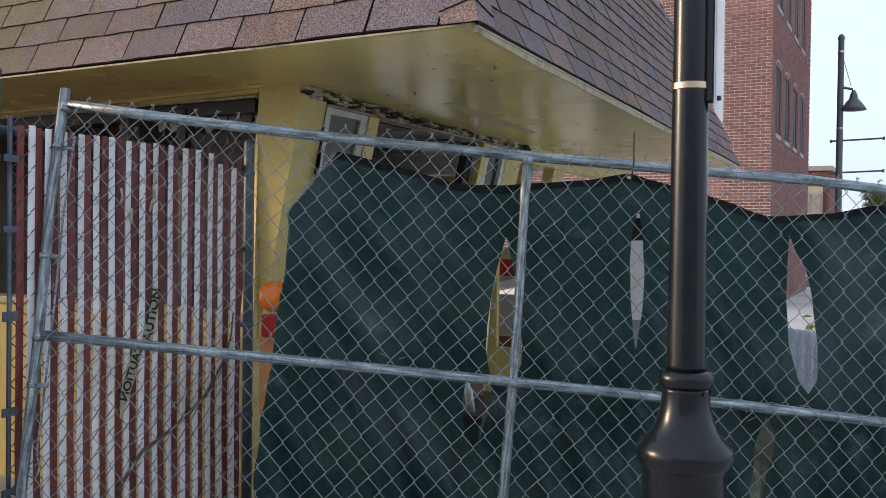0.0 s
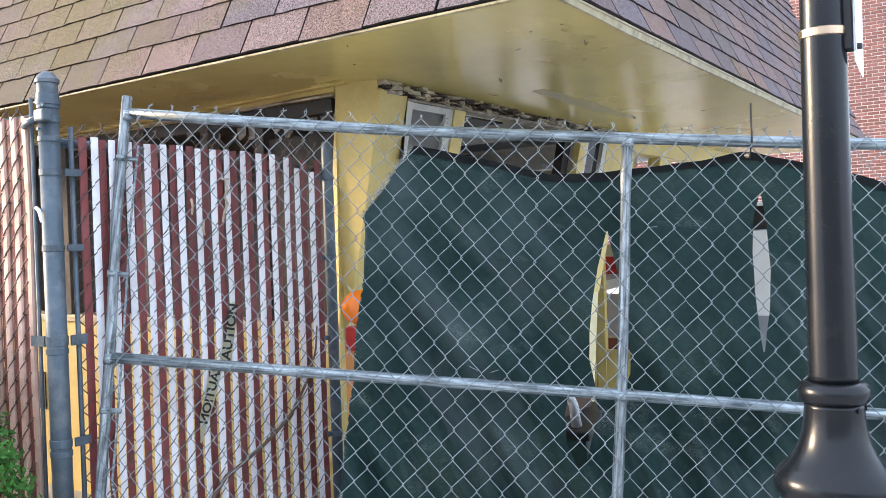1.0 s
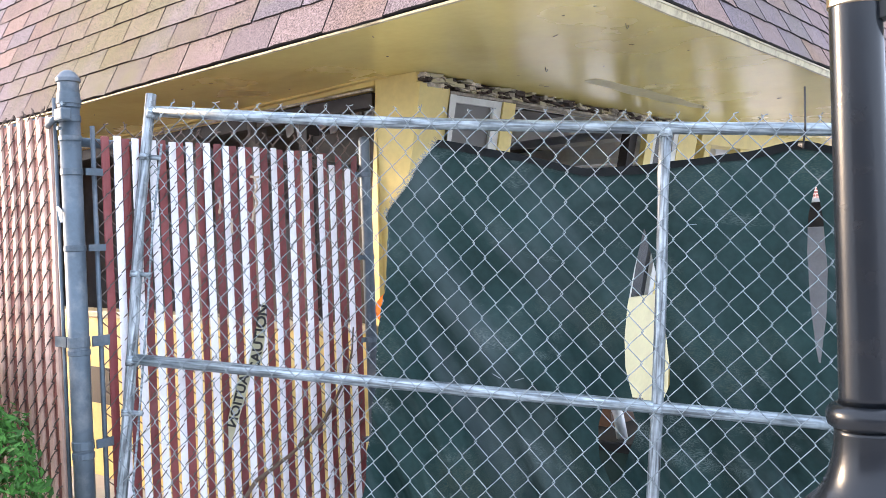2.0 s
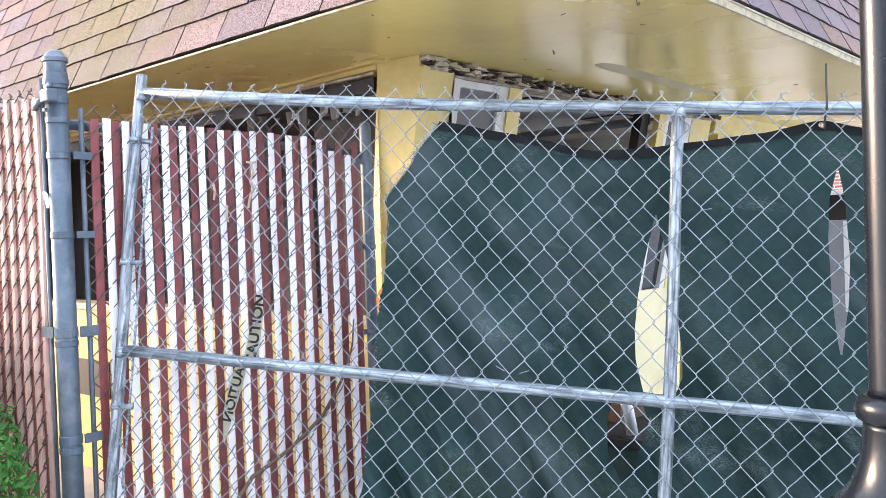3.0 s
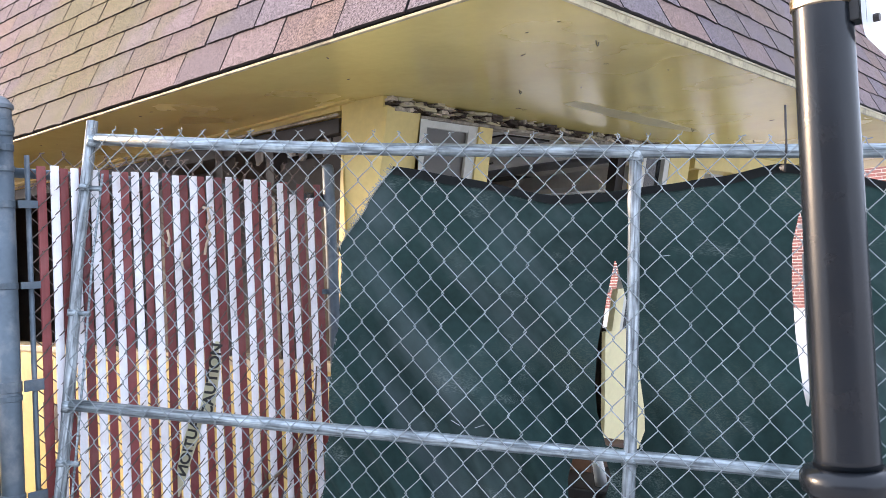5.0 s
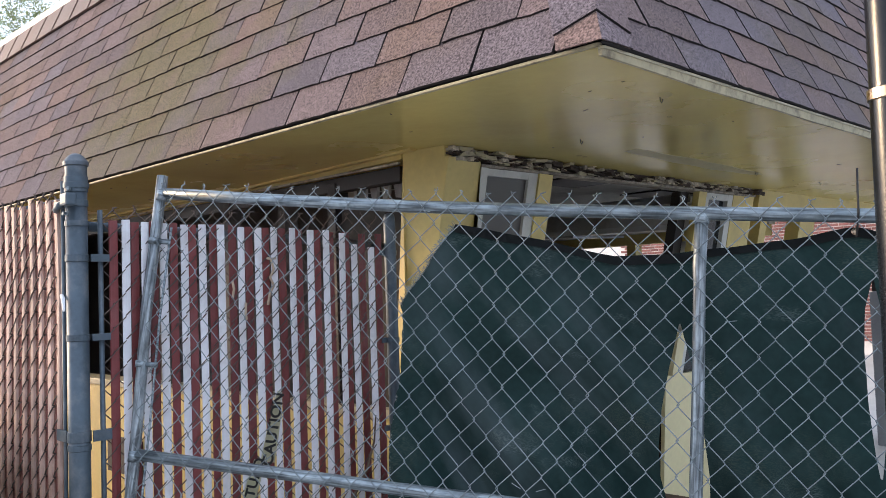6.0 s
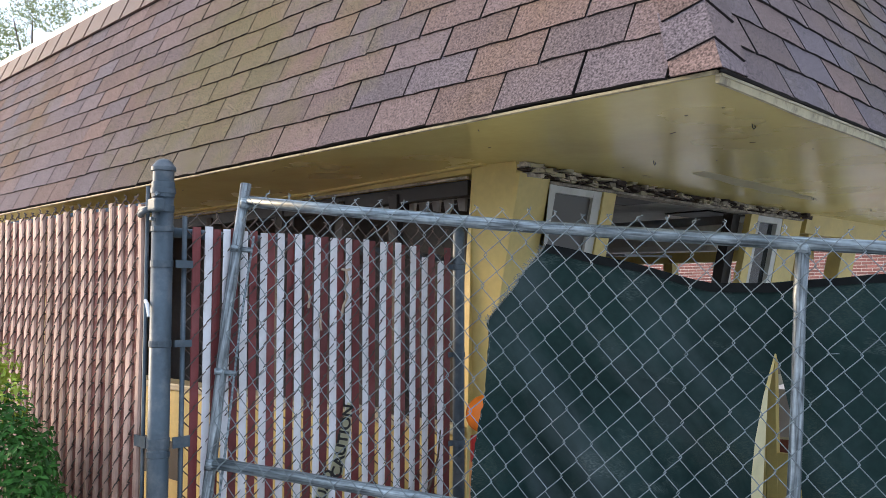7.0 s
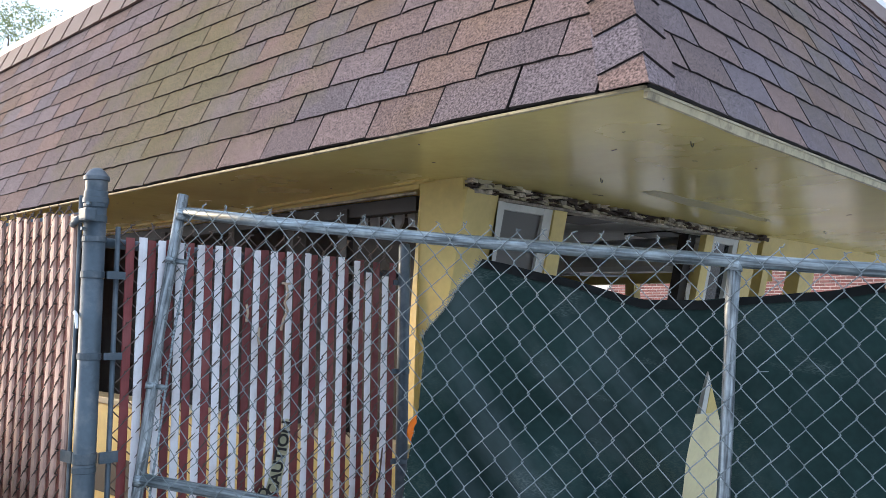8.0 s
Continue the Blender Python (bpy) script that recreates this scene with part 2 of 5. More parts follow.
def shingle_material():
    """Mineral shingles: purplish brown tabs of uneven tone, with olive algae in patches and a coarse granule speckle."""
    m = mat("asphalt_shingle", (0.170, 0.140, 0.135), 0.95, 0, 0.16, 3.0, 200, 0.6, (0.150, 0.116, 0.060), 0.8, 0.75,
            per_object=0.14, per_island=0.14, spec=0.25, grain=1.2)
    nt = m.node_tree
    N, L = nt.nodes, nt.links
    b = N["Principled BSDF"]
    src = b.inputs["Base Color"].links[0].from_socket
    geo = N.new("ShaderNodeNewGeometry")
    sp = N.new("ShaderNodeTexNoise")
    sp.inputs["Scale"].default_value, sp.inputs["Detail"].default_value = 150, 4
    L.new(geo.outputs["Position"], sp.inputs["Vector"])
    r = N.new("ShaderNodeMapRange")
    r.inputs["From Min"].default_value, r.inputs["From Max"].default_value = 0.3, 0.7
    r.inputs["To Min"].default_value, r.inputs["To Max"].default_value = 0.30, 1.75
    L.new(sp.outputs["Fac"], r.inputs["Value"])
    info = N.new("ShaderNodeObjectInfo")
    add = N.new("ShaderNodeMath")
    add.operation = "ADD"
    L.new(info.outputs["Random"], add.inputs[0])
    L.new(geo.outputs["Random Per Island"], add.inputs[1])
    many = N.new("ShaderNodeMath")
    many.operation = "MULTIPLY"
    many.inputs[1].default_value = 7.31
    L.new(add.outputs[0], many.inputs[0])
    fr = N.new("ShaderNodeMath")
    fr.operation = "FRACT"
    L.new(many.outputs[0], fr.inputs[0])
    tint = N.new("ShaderNodeValToRGB")
    tint.color_ramp.elements[0].color = (1.16, 0.96, 0.86, 1)
    tint.color_ramp.elements[1].color = (0.94, 0.96, 1.10, 1)
    L.new(fr.outputs[0], tint.inputs["Fac"])
    hue = N.new("ShaderNodeMix")
    hue.data_type, hue.blend_type = "RGBA", "MULTIPLY"
    hue.inputs[0].default_value = 1.0
    L.new(src, hue.inputs[6])
    L.new(tint.outputs["Color"], hue.inputs[7])
    src = hue.outputs[2]
    away = N.new("ShaderNodeVectorMath")
    away.operation = "DISTANCE"
    away.inputs[1].default_value = (-3.90, 3.06, 2.62)
    L.new(geo.outputs["Position"], away.inputs[0])
    blot = N.new("ShaderNodeTexNoise")
    blot.inputs["Scale"].default_value, blot.inputs["Detail"].default_value = 4.5, 8
    L.new(geo.outputs["Position"], blot.inputs["Vector"])
    rough_edge = N.new("ShaderNodeMath")
    rough_edge.operation = "MULTIPLY_ADD"
    rough_edge.inputs[1].default_value = -2.4
    L.new(blot.outputs["Fac"], rough_edge.inputs[0])
    L.new(away.outputs["Value"], rough_edge.inputs[2])
    moss = N.new("ShaderNodeMapRange")
    moss.inputs["From Min"].default_value, moss.inputs["From Max"].default_value = -0.95, -0.05
    moss.inputs["To Min"].default_value, moss.inputs["To Max"].default_value = 0.75, 0.0
    L.new(rough_edge.outputs[0], moss.inputs["Value"])
    green = N.new("ShaderNodeMix")
    green.data_type = "RGBA"
    green.inputs[7].default_value = (0.140, 0.124, 0.060, 1)
    L.new(moss.outputs["Result"], green.inputs[0])
    L.new(src, green.inputs[6])
    src = green.outputs[2]
    mul = N.new("ShaderNodeMix")
    mul.data_type, mul.blend_type = "RGBA", "MULTIPLY"
    mul.inputs[0].default_value = 1.0
    L.new(src, mul.inputs[6])
    L.new(r.outputs["Result"], mul.inputs[7])
    L.new(mul.outputs[2], b.inputs["Base Color"])
    return m


def cloth_material():
    """Dark green woven screen with a fine weave, paler scuffs, grey dusty streaks along its folds with the light on the
    crests put in, and olive blotches.
    """
    m = mat("dark_green_screen_cloth", (0.0165, 0.0375, 0.0350), 0.75, 0, 0.42, 3, 50, 0.25, (0.0470, 0.0750, 0.0750), 0.8, 1.9, spec=0.14)
    nt = m.node_tree
    N, L = nt.nodes, nt.links
    b = N["Principled BSDF"]
    geo = N.new("ShaderNodeNewGeometry")
    colour = b.inputs["Base Color"].links[0].from_socket

    def mapped(source, lo, hi, top):
        r = N.new("ShaderNodeMapRange")
        r.inputs["From Min"].default_value, r.inputs["From Max"].default_value = lo, hi
        r.inputs["To Max"].default_value = top
        L.new(source, r.inputs["Value"])
        return r.outputs["Result"]

    def noise_of(vector, scale, detail):
        n = N.new("ShaderNodeTexNoise")
        n.inputs["Scale"].default_value, n.inputs["Detail"].default_value = scale, detail
        L.new(vector, n.inputs["Vector"])
        return n.outputs["Fac"]

    def times(a, c):
        k = N.new("ShaderNodeMath")
        k.operation = "MULTIPLY"
        L.new(a, k.inputs[0])
        L.new(c, k.inputs[1])
        return k.outputs[0]

    def over(below, amount, tone):
        mx = N.new("ShaderNodeMix")
        mx.data_type = "RGBA"
        L.new(amount, mx.inputs[0])
        L.new(below, mx.inputs[6])
        mx.inputs[7].default_value = (*tone, 1)
        return mx.outputs[2]

    def squeezed(way, keep):
        """Position with one direction shortened, so that noise is drawn out along it."""
        w = Vector(way).normalized()
        dot = N.new("ShaderNodeVectorMath")
        dot.operation = "DOT_PRODUCT"
        dot.inputs[1].default_value = w
        L.new(geo.outputs["Position"], dot.inputs[0])
        sc = N.new("ShaderNodeVectorMath")
        sc.operation = "SCALE"
        sc.inputs[0].default_value = w * (keep - 1)
        L.new(dot.outputs["Value"], sc.inputs["Scale"])
        ad = N.new("ShaderNodeVectorMath")
        ad.operation = "ADD"
        L.new(geo.outputs["Position"], ad.inputs[0])
        L.new(sc.outputs[0], ad.inputs[1])
        return ad.outputs[0]

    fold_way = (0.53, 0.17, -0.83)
    level = (0.87647, 0.47290, -0.09041)
    threads = mapped(noise_of(squeezed(level, 0.25), 420, 2), 0.44, 0.62, 1.0)
    olive = times(mapped(noise_of(geo.outputs["Position"], 3.1, 5), 0.50, 0.70, 0.75), threads)
    colour = over(colour, olive, (0.078, 0.094, 0.074))
    # pale dusty streaks along the folds, with the light on the crests put in
    dust_sheen = mapped(noise_of(squeezed(fold_way, 0.16), 6.5, 6), 0.52, 0.74, 0.62)
    colour = over(colour, dust_sheen, (0.074, 0.098, 0.104))
    scuff = times(mapped(noise_of(squeezed(level, 0.45), 9.0, 6), 0.575, 0.70, 0.95), threads)
    colour = over(colour, scuff, (0.115, 0.145, 0.140))
    L.new(colour, b.inputs["Base Color"])
    return m


def glass_material(name, tint, rough=0.05, see=0.35):
    m = bpy.data.materials.new(name)
    m.use_nodes = True
    nt = m.node_tree
    b = nt.nodes["Principled BSDF"]
    b.inputs["Base Color"].default_value = (*tint, 1)
    b.inputs["Roughness"].default_value = rough
    b.inputs["Transmission Weight"].default_value = see
    b.inputs["IOR"].default_value = 1.45
    n = nt.nodes.new("ShaderNodeTexNoise")
    n.inputs["Scale"].default_value = 3
    bp = nt.nodes.new("ShaderNodeBump")
    bp.inputs["Strength"].default_value, bp.inputs["Distance"].default_value = 0.05, 0.01
    nt.links.new(n.outputs["Fac"], bp.inputs["Height"])
    nt.links.new(bp.outputs[0], b.inputs["Normal"])
    return m


M_SHINGLE = shingle_material()
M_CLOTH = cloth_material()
M_HEM = mat("black_hem_webbing", (0.010, 0.013, 0.014), 0.8, 0, 0.2, 12, 90, 0.2)
M_GLASS = glass_material("dusty_window_glass", (0.150, 0.140, 0.125), 0.35, 0.40)
M_GLASS_DARK = glass_material("dark_window_glass", (0.03, 0.035, 0.04), 0.06, 0.2)
# opaque pane colour carries the darkness of the room behind the glass
M_PANE_UNLIT = mat("unlit_room_glass", (0.075, 0.068, 0.060), 0.8, 0, 0.3, 4, 40, 0.05, (0.03, 0.027, 0.025), 0.7, 5, spec=0.15)
M_ZINC = mat("pale_zinc_sheet", (0.60, 0.63, 0.70), 0.45, 0.2, 0.12, 5, 40, 0.1)
M_CARD = mat("brown_cardboard", (0.11, 0.065, 0.042), 0.85, 0, 0.15, 8, 60, 0.1)
M_PANE_FAR = mat("dark_far_glass", (0.020, 0.022, 0.026), 0.5, 0, 0.2, 2, 20, 0.0, spec=0.1)
M_LENS = glass_material("orange_lens_plastic", (0.95, 0.23, 0.012), 0.2, 0.0)


# ---- helpers for building ----
def thing(name, loc, label, category, group="", kind=""):
    ob = new(name)
    ob.empty_display_size = 0.1
    ob.matrix_basis = Matrix.Translation(loc)
    return tagged(ob, label, category, group, kind)


def mesh_of(bm, name, material, smooth=False):
    me = bpy.data.meshes.new(name)
    bmesh.ops.recalc_face_normals(bm, faces=bm.faces)
    bm.to_mesh(me)
    bm.free()
    if material:
        me.materials.append(material)
    if smooth:
        me.shade_smooth()
    return me


def world_of(ob):
    m = ob.matrix_basis.copy()
    while ob.parent:
        m = ob.parent.matrix_basis @ ob.matrix_parent_inverse @ m
        ob = ob.parent
    return m


def part(name, bm, material, parent, label="", smooth=False, at=None):
    """Links a bmesh (or a mesh) as one mesh object under a thing or under a part; at: its pose in the world."""
    me = bm if isinstance(bm, bpy.types.Mesh) else mesh_of(bm, name, material, smooth)
    ob = new(name, me)
    if parent:
        ob.parent = parent
        ob.matrix_parent_inverse = world_of(parent).inverted()
    if at is not None:
        ob.matrix_basis = at
    if label:
        ob["label"] = label
    return ob


def structure(name, bm, material, label, category, smooth=False):
    return tagged(part(name, bm, material, None, "", smooth), label, category, "", "structure")


def hexa(bm, c):
    """A solid from eight corners: four below, four above, both in the same turn."""
    v = [bm.verts.new(p) for p in c]
    for f in ((3, 2, 1, 0), (4, 5, 6, 7), (0, 1, 5, 4), (1, 2, 6, 5), (2, 3, 7, 6), (3, 0, 4, 7)):
        bm.faces.new([v[i] for i in f])
    return v


def box(bm, x0, x1, y0, y1, z0, z1, bevel=0.0):
    v = hexa(bm, [(x0, y0, z0), (x1, y0, z0), (x1, y1, z0), (x0, y1, z0), (x0, y0, z1), (x1, y0, z1), (x1, y1, z1), (x0, y1, z1)])
    if bevel:
        es = {e for q in v for e in q.link_edges}
        bmesh.ops.bevel(bm, geom=list(es), offset=bevel, segments=2, affect="EDGES", profile=0.6)


def boxm(x0, x1, y0, y1, z0, z1, bevel=0.0):
    bm = bmesh.new()
    box(bm, x0, x1, y0, y1, z0, z1, bevel)
    return bm


def tube(bm, pts, r, sides=8, cap=True):
    """A round bar along a line of points; r: one radius, or one for each point."""
    pts = [Vector(p) for p in pts]
    rs = r if isinstance(r, (list, tuple)) else [r] * len(pts)
    rings, side = [], None
    for i, p in enumerate(pts):
        d = (pts[min(i + 1, len(pts) - 1)] - pts[max(i - 1, 0)]).normalized()
        if side is None:
            side = d.orthogonal().normalized()
        side = (side - d * side.dot(d)).normalized()
        up = d.cross(side)
        rings.append([bm.verts.new(p + (side * math.cos(a) + up * math.sin(a)) * rs[i]) for a in (2 * math.pi * k / sides for k in range(sides))])
    for a, b in zip(rings, rings[1:]):
        for k in range(sides):
            bm.faces.new((a[k], a[(k + 1) % sides], b[(k + 1) % sides], b[k]))
    if cap:
        bm.faces.new(list(reversed(rings[0])))
        bm.faces.new(rings[-1])
    return bm


def lathe(bm, profile, centre=(0, 0, 0), sides=32):
    """A turned solid round the upright through centre; profile: radius and height, from below upwards."""
    c = Vector(centre)
    rings = [[bm.verts.new(c + Vector((r * math.cos(a), r * math.sin(a), z))) for a in (2 * math.pi * k / sides for k in range(sides))] for r, z in profile]
    for a, b in zip(rings, rings[1:]):
        for k in range(sides):
            bm.faces.new((a[k], a[(k + 1) % sides], b[(k + 1) % sides], b[k]))
    bm.faces.new(list(reversed(rings[0])))
    bm.faces.new(rings[-1])
    return bm


def lerp_table(table, x):
    for (x0, y0), (x1, y1) in zip(table, table[1:]):
        if x <= x1:
            k = max(0.0, min(1.0, (x - x0) / (x1 - x0)))
            k = k * k * (3 - 2 * k) * 0.4 + k * 0.6
            return y0 + (y1 - y0) * k
    return table[-1][1]


def inside(poly, x, y):
    hit = False
    for (x0, y0), (x1, y1) in zip(poly, poly[1:] + poly[:1]):
        if (y0 > y) != (y1 > y) and x < x0 + (y - y0) * (x1 - x0) / (y1 - y0):
            hit = not hit
    return hit


def wire_mesh(name, half, rise, count, r, lean, material, depth, barb, rng):
    """One wire of a chain-link fabric: a flattened spiral up the fabric's own y; rising strands pass in front, falling ones behind."""
    pts = []
    for j in range(count):
        a, b = (half, 0.0) if (j + lean) % 2 else (0.0, half)
        front = -1 if (j + lean) % 2 else 1
        y = j * rise
        over = -0.0022 if a == 0.0 else 0.0022
        pts.append((a + over, y, 0.0))
        for k, x in ((0.09, 0.02), (0.24, 0.19), (0.5, 0.5), (0.76, 0.81), (0.91, 0.98)):
            pts.append((a + (b - a) * x, y + rise * k, front * depth * (1.0 if k == 0.5 else 0.8)))
    top = (half if (count + lean) % 2 else 0.0)
    s = 1 if top else -1
    y = count * rise
    bend = rng.uniform(-0.9, 1.3) * barb
    pts += [(top, y - 0.002, 0.0), (top + s * 0.003, y + barb * 0.3, 0.003), (top - s * 0.002 + bend * 0.3, y + barb * 0.6, -0.003), (top + s * 0.004 + bend, y + barb * rng.uniform(0.5, 1.0), 0.005)]
    bm = bmesh.new()
    tube(bm, pts, r, 5)
    return mesh_of(bm, name, material, True)


def fabric(parent, frame_m, width, height, w, h, r, material, seed, lean=0.0, depth=0.0028):
    """Chain-link fabric of separate wires, hung on a frame whose own x runs along it and y runs up."""
    rng = random.Random(seed)
    count = int(round(height / (h / 2)))
    kinds = [[wire_mesh("wire", w / 2, h / 2, count, r, k, material, depth, rng.uniform(0.006, 0.020), rng) for _ in range(5)] for k in (0, 1)]
    made = []
    for i in range(int(width / (w / 2))):
        j = Matrix.Translation((i * w / 2 + rng.uniform(-0.0022, 0.0022), rng.uniform(-0.004, 0.004), rng.uniform(-0.001, 0.001)))
        made.append(part("wire", kinds[i % 2][rng.randrange(5)], None, parent, "", at=frame_m @ j @ pose(0, 0, 0, 0, 0, lean + rng.uniform(-0.12, 0.12))))
    return made


def band(bm, centre, r, z, tall, sides=20):
    c = Vector((centre[0], centre[1], 0))
    lathe(bm, [(r, z - tall / 2), (r + 0.003, z - tall / 2 + 0.002), (r + 0.003, z + tall / 2 - 0.002), (r, z + tall / 2)], c, sides)


def leaves(bm, rng, centre, radii, count, size, lump=0.25):
    """Many small folded leaves through the shell and body of an uneven crown."""
    c = Vector(centre)
    for _ in range(count):
        d = Vector((rng.gauss(0, 1), rng.gauss(0, 1), rng.gauss(0, 1))).normalized()
        q = rng.uniform(0.55, 1.0) ** 0.6
        q *= 1 + lump * noise.noise(d * 2.3 + c)
        p = c + Vector((d.x * radii[0], d.y * radii[1], d.z * radii[2])) * q
        a = (d + Vector((rng.uniform(-1, 1), rng.uniform(-1, 1), rng.uniform(-0.4, 1)))).normalized()
        s = a.orthogonal().normalized()
        s = (s * math.cos(6.28 * rng.random()) + a.cross(s) * math.sin(6.28 * rng.random())).normalized()
        k = size * rng.uniform(0.6, 1.3)
        t = a.cross(s)
        v = [bm.verts.new(x) for x in (p - s * k, p + t * k * 0.42 + a * k * 0.15, p + s * k, p - t * k * 0.42 + a * k * 0.15)]
        bm.faces.new((v[0], v[1], v[2]))
        bm.faces.new((v[0], v[2], v[3]))


# ---- setting: ground, road ----
bm = bmesh.new()
box(bm, -400, 400, -400, 400, -0.3, 0.0)
structure("ground", bm, M_GROUND, "pale worn concrete ground round the building", "ground")
bm = bmesh.new()
box(bm, -60, 60, 29, 37, -0.1, 0.004)
structure("road", bm, M_ASPHALT, "grey asphalt street beyond the brick building", "road")

# unseen blocker behind the camera, added to dim reflections and sky light
bm = bmesh.new()
box(bm, -5, 45, -11.4, -11.0, 0.0, 4.6)
structure("wall_south", bm, M_STONE, "unseen plain stone-coloured wall added behind the camera to block sky light", "wall")

# ---- the low building with the mansard roof ----
EAVE_Y, EAVE_Z, EAVE_X, SLOPE, SKEW = 2.862, 2.165, -1.207, 0.43, 0.028
ROOF_TOP = 3.70
LEFT_END, FAR_END = -13.0, 9.2
SOFFIT_Z = 2.150
WALL_X, CANT, WALL_Y = -2.465, 0.22, 3.52


def right_eave_x(y):
    return EAVE_X - SKEW * (y - EAVE_Y)


house = thing("low_building", (-4, 5, 0), "low cream building with a brown shingled mansard roof, half demolished", "building")

# soffit: one painted deck under the overhang, with board joints
def soffit_z(x, y):
    k = max(0.0, min(1.0, max((3.52 - y) / 0.66, (x - WALL_X) / 1.25)))
    sag = max(0.0, min(1.0, max((-2.55 - x) / 1.3, (y - 3.56) / 1.7)))
    return 2.158 - 0.024 * sag * (1 - k)


soffit = bmesh.new()
cols = [LEFT_END, -10, -7, -5, -4, -3.2, -2.75, -2.6, -2.465, -2.2, -1.9, -1.6, -1.4, EAVE_X - 0.012]
lines = [EAVE_Y + 0.012, 3.0, 3.2, 3.4, 3.52, 3.56, 4, 5, 6, 7, 8, FAR_END]
for ya, yb in zip(lines, lines[1:]):
    for xa, xb in zip(cols, cols[1:]):
        if ya < 3.55 or xa > -2.76:
            q = []
            for x, y in ((xa, ya), (xb, ya), (xb, yb), (xa, yb)):
                if x > EAVE_X - 0.02:
                    x = right_eave_x(y) - 0.012
                q.append(soffit.verts.new((x, y, soffit_z(x, y))))
            soffit.faces.new(q)
bmesh.ops.remove_doubles(soffit, verts=soffit.verts, dist=1e-4)
bmesh.ops.recalc_face_normals(soffit, faces=soffit.faces)
bmesh.ops.solidify(soffit, geom=list(soffit.faces), thickness=0.004)
soffit_ob = part("soffit", soffit, M_SOFFIT, house, "glossy olive-cream painted soffit with stains and nail holes")

# thin eave trims
bm = boxm(LEFT_END, EAVE_X, EAVE_Y - 0.004, EAVE_Y + 0.0118, SOFFIT_Z + 0.004, EAVE_Z - 0.002, 0.002)
part("eave_trim", bm, M_DRIP, house, "thin pale weathered drip edge under the shingles")
bm, bead = bmesh.new(), bmesh.new()
n = 24
for i in range(n):
    ya, yb = EAVE_Y + 0.0125 + (FAR_END - EAVE_Y) * i / n, EAVE_Y + 0.0125 + (FAR_END - EAVE_Y) * (i + 1) / n
    xa, xb = right_eave_x(ya), right_eave_x(yb)
    qa, qb = 0.0015 * math.sin(i * 2.1), 0.0015 * math.sin(i * 2.1 + 2.1)
    la, lb = [2.133 - 0.007 * min(1.0, (y - EAVE_Y) / 0.5) for y in (ya, yb)]
    hexa(bm, [(xa - 0.0118, ya, la + qa), (xa - 0.002, ya, la + qa), (xb - 0.002, yb, lb + qb), (xb - 0.0118, yb, lb + qb),
              (xa - 0.0118, ya, EAVE_Z - 0.015), (xa + 0.002, ya, EAVE_Z - 0.015), (xb + 0.002, yb, EAVE_Z - 0.015), (xb - 0.0118, yb, EAVE_Z - 0.015)])
    hexa(bead, [(xa - 0.0116, ya, EAVE_Z - 0.0148), (xa + 0.006, ya, EAVE_Z - 0.0148), (xb + 0.006, yb, EAVE_Z - 0.0148), (xb - 0.0116, yb, EAVE_Z - 0.0148),
                (xa - 0.0116, ya, EAVE_Z - 0.008), (xa + 0.006, ya, EAVE_Z - 0.008), (xb + 0.006, yb, EAVE_Z - 0.008), (xb - 0.0116, yb, EAVE_Z - 0.008)])
for run in (bm, bead):
    bmesh.ops.remove_doubles(run, verts=run.verts, dist=1e-4)
part("eave_trim", bm, M_DRIP, house, "chipped cream drip moulding under the shingles")
part("eave_bead", bead, M_TRIM, house, "thin pale bead above the drip moulding")

# roof deck behind the shingles, and the flat roof on top
H = ROOF_TOP - EAVE_Z
bm = bmesh.new()
c0 = Vector((EAVE_X - 0.004, EAVE_Y + 0.004, EAVE_Z + 0.004))
c1 = Vector((LEFT_END, EAVE_Y + 0.004, EAVE_Z + 0.004))
c2 = Vector((right_eave_x(FAR_END) - 0.004, FAR_END, EAVE_Z + 0.004))
c3 = Vector((LEFT_END, FAR_END, EAVE_Z + 0.004))
t0 = c0 + Vector((-SLOPE * H, SLOPE * H, H))
t1 = c1 + Vector((0, SLOPE * H, H))
t2 = c2 + Vector((-SLOPE * H, -SLOPE * H, H))
t3 = c3 + Vector((0, -SLOPE * H, H))
vs = [bm.verts.new(p) for p in (c0, c1, c2, c3, t0, t1, t2, t3)]
for f in ((1, 0, 4, 5), (0, 2, 6, 4), (2, 3, 7, 6), (3, 1, 5, 7), (4, 6, 7, 5)):
    bm.faces.new([vs[i] for i in f])
part("roof_deck", bm, M_DECK, house, "dark felt under the shingles")
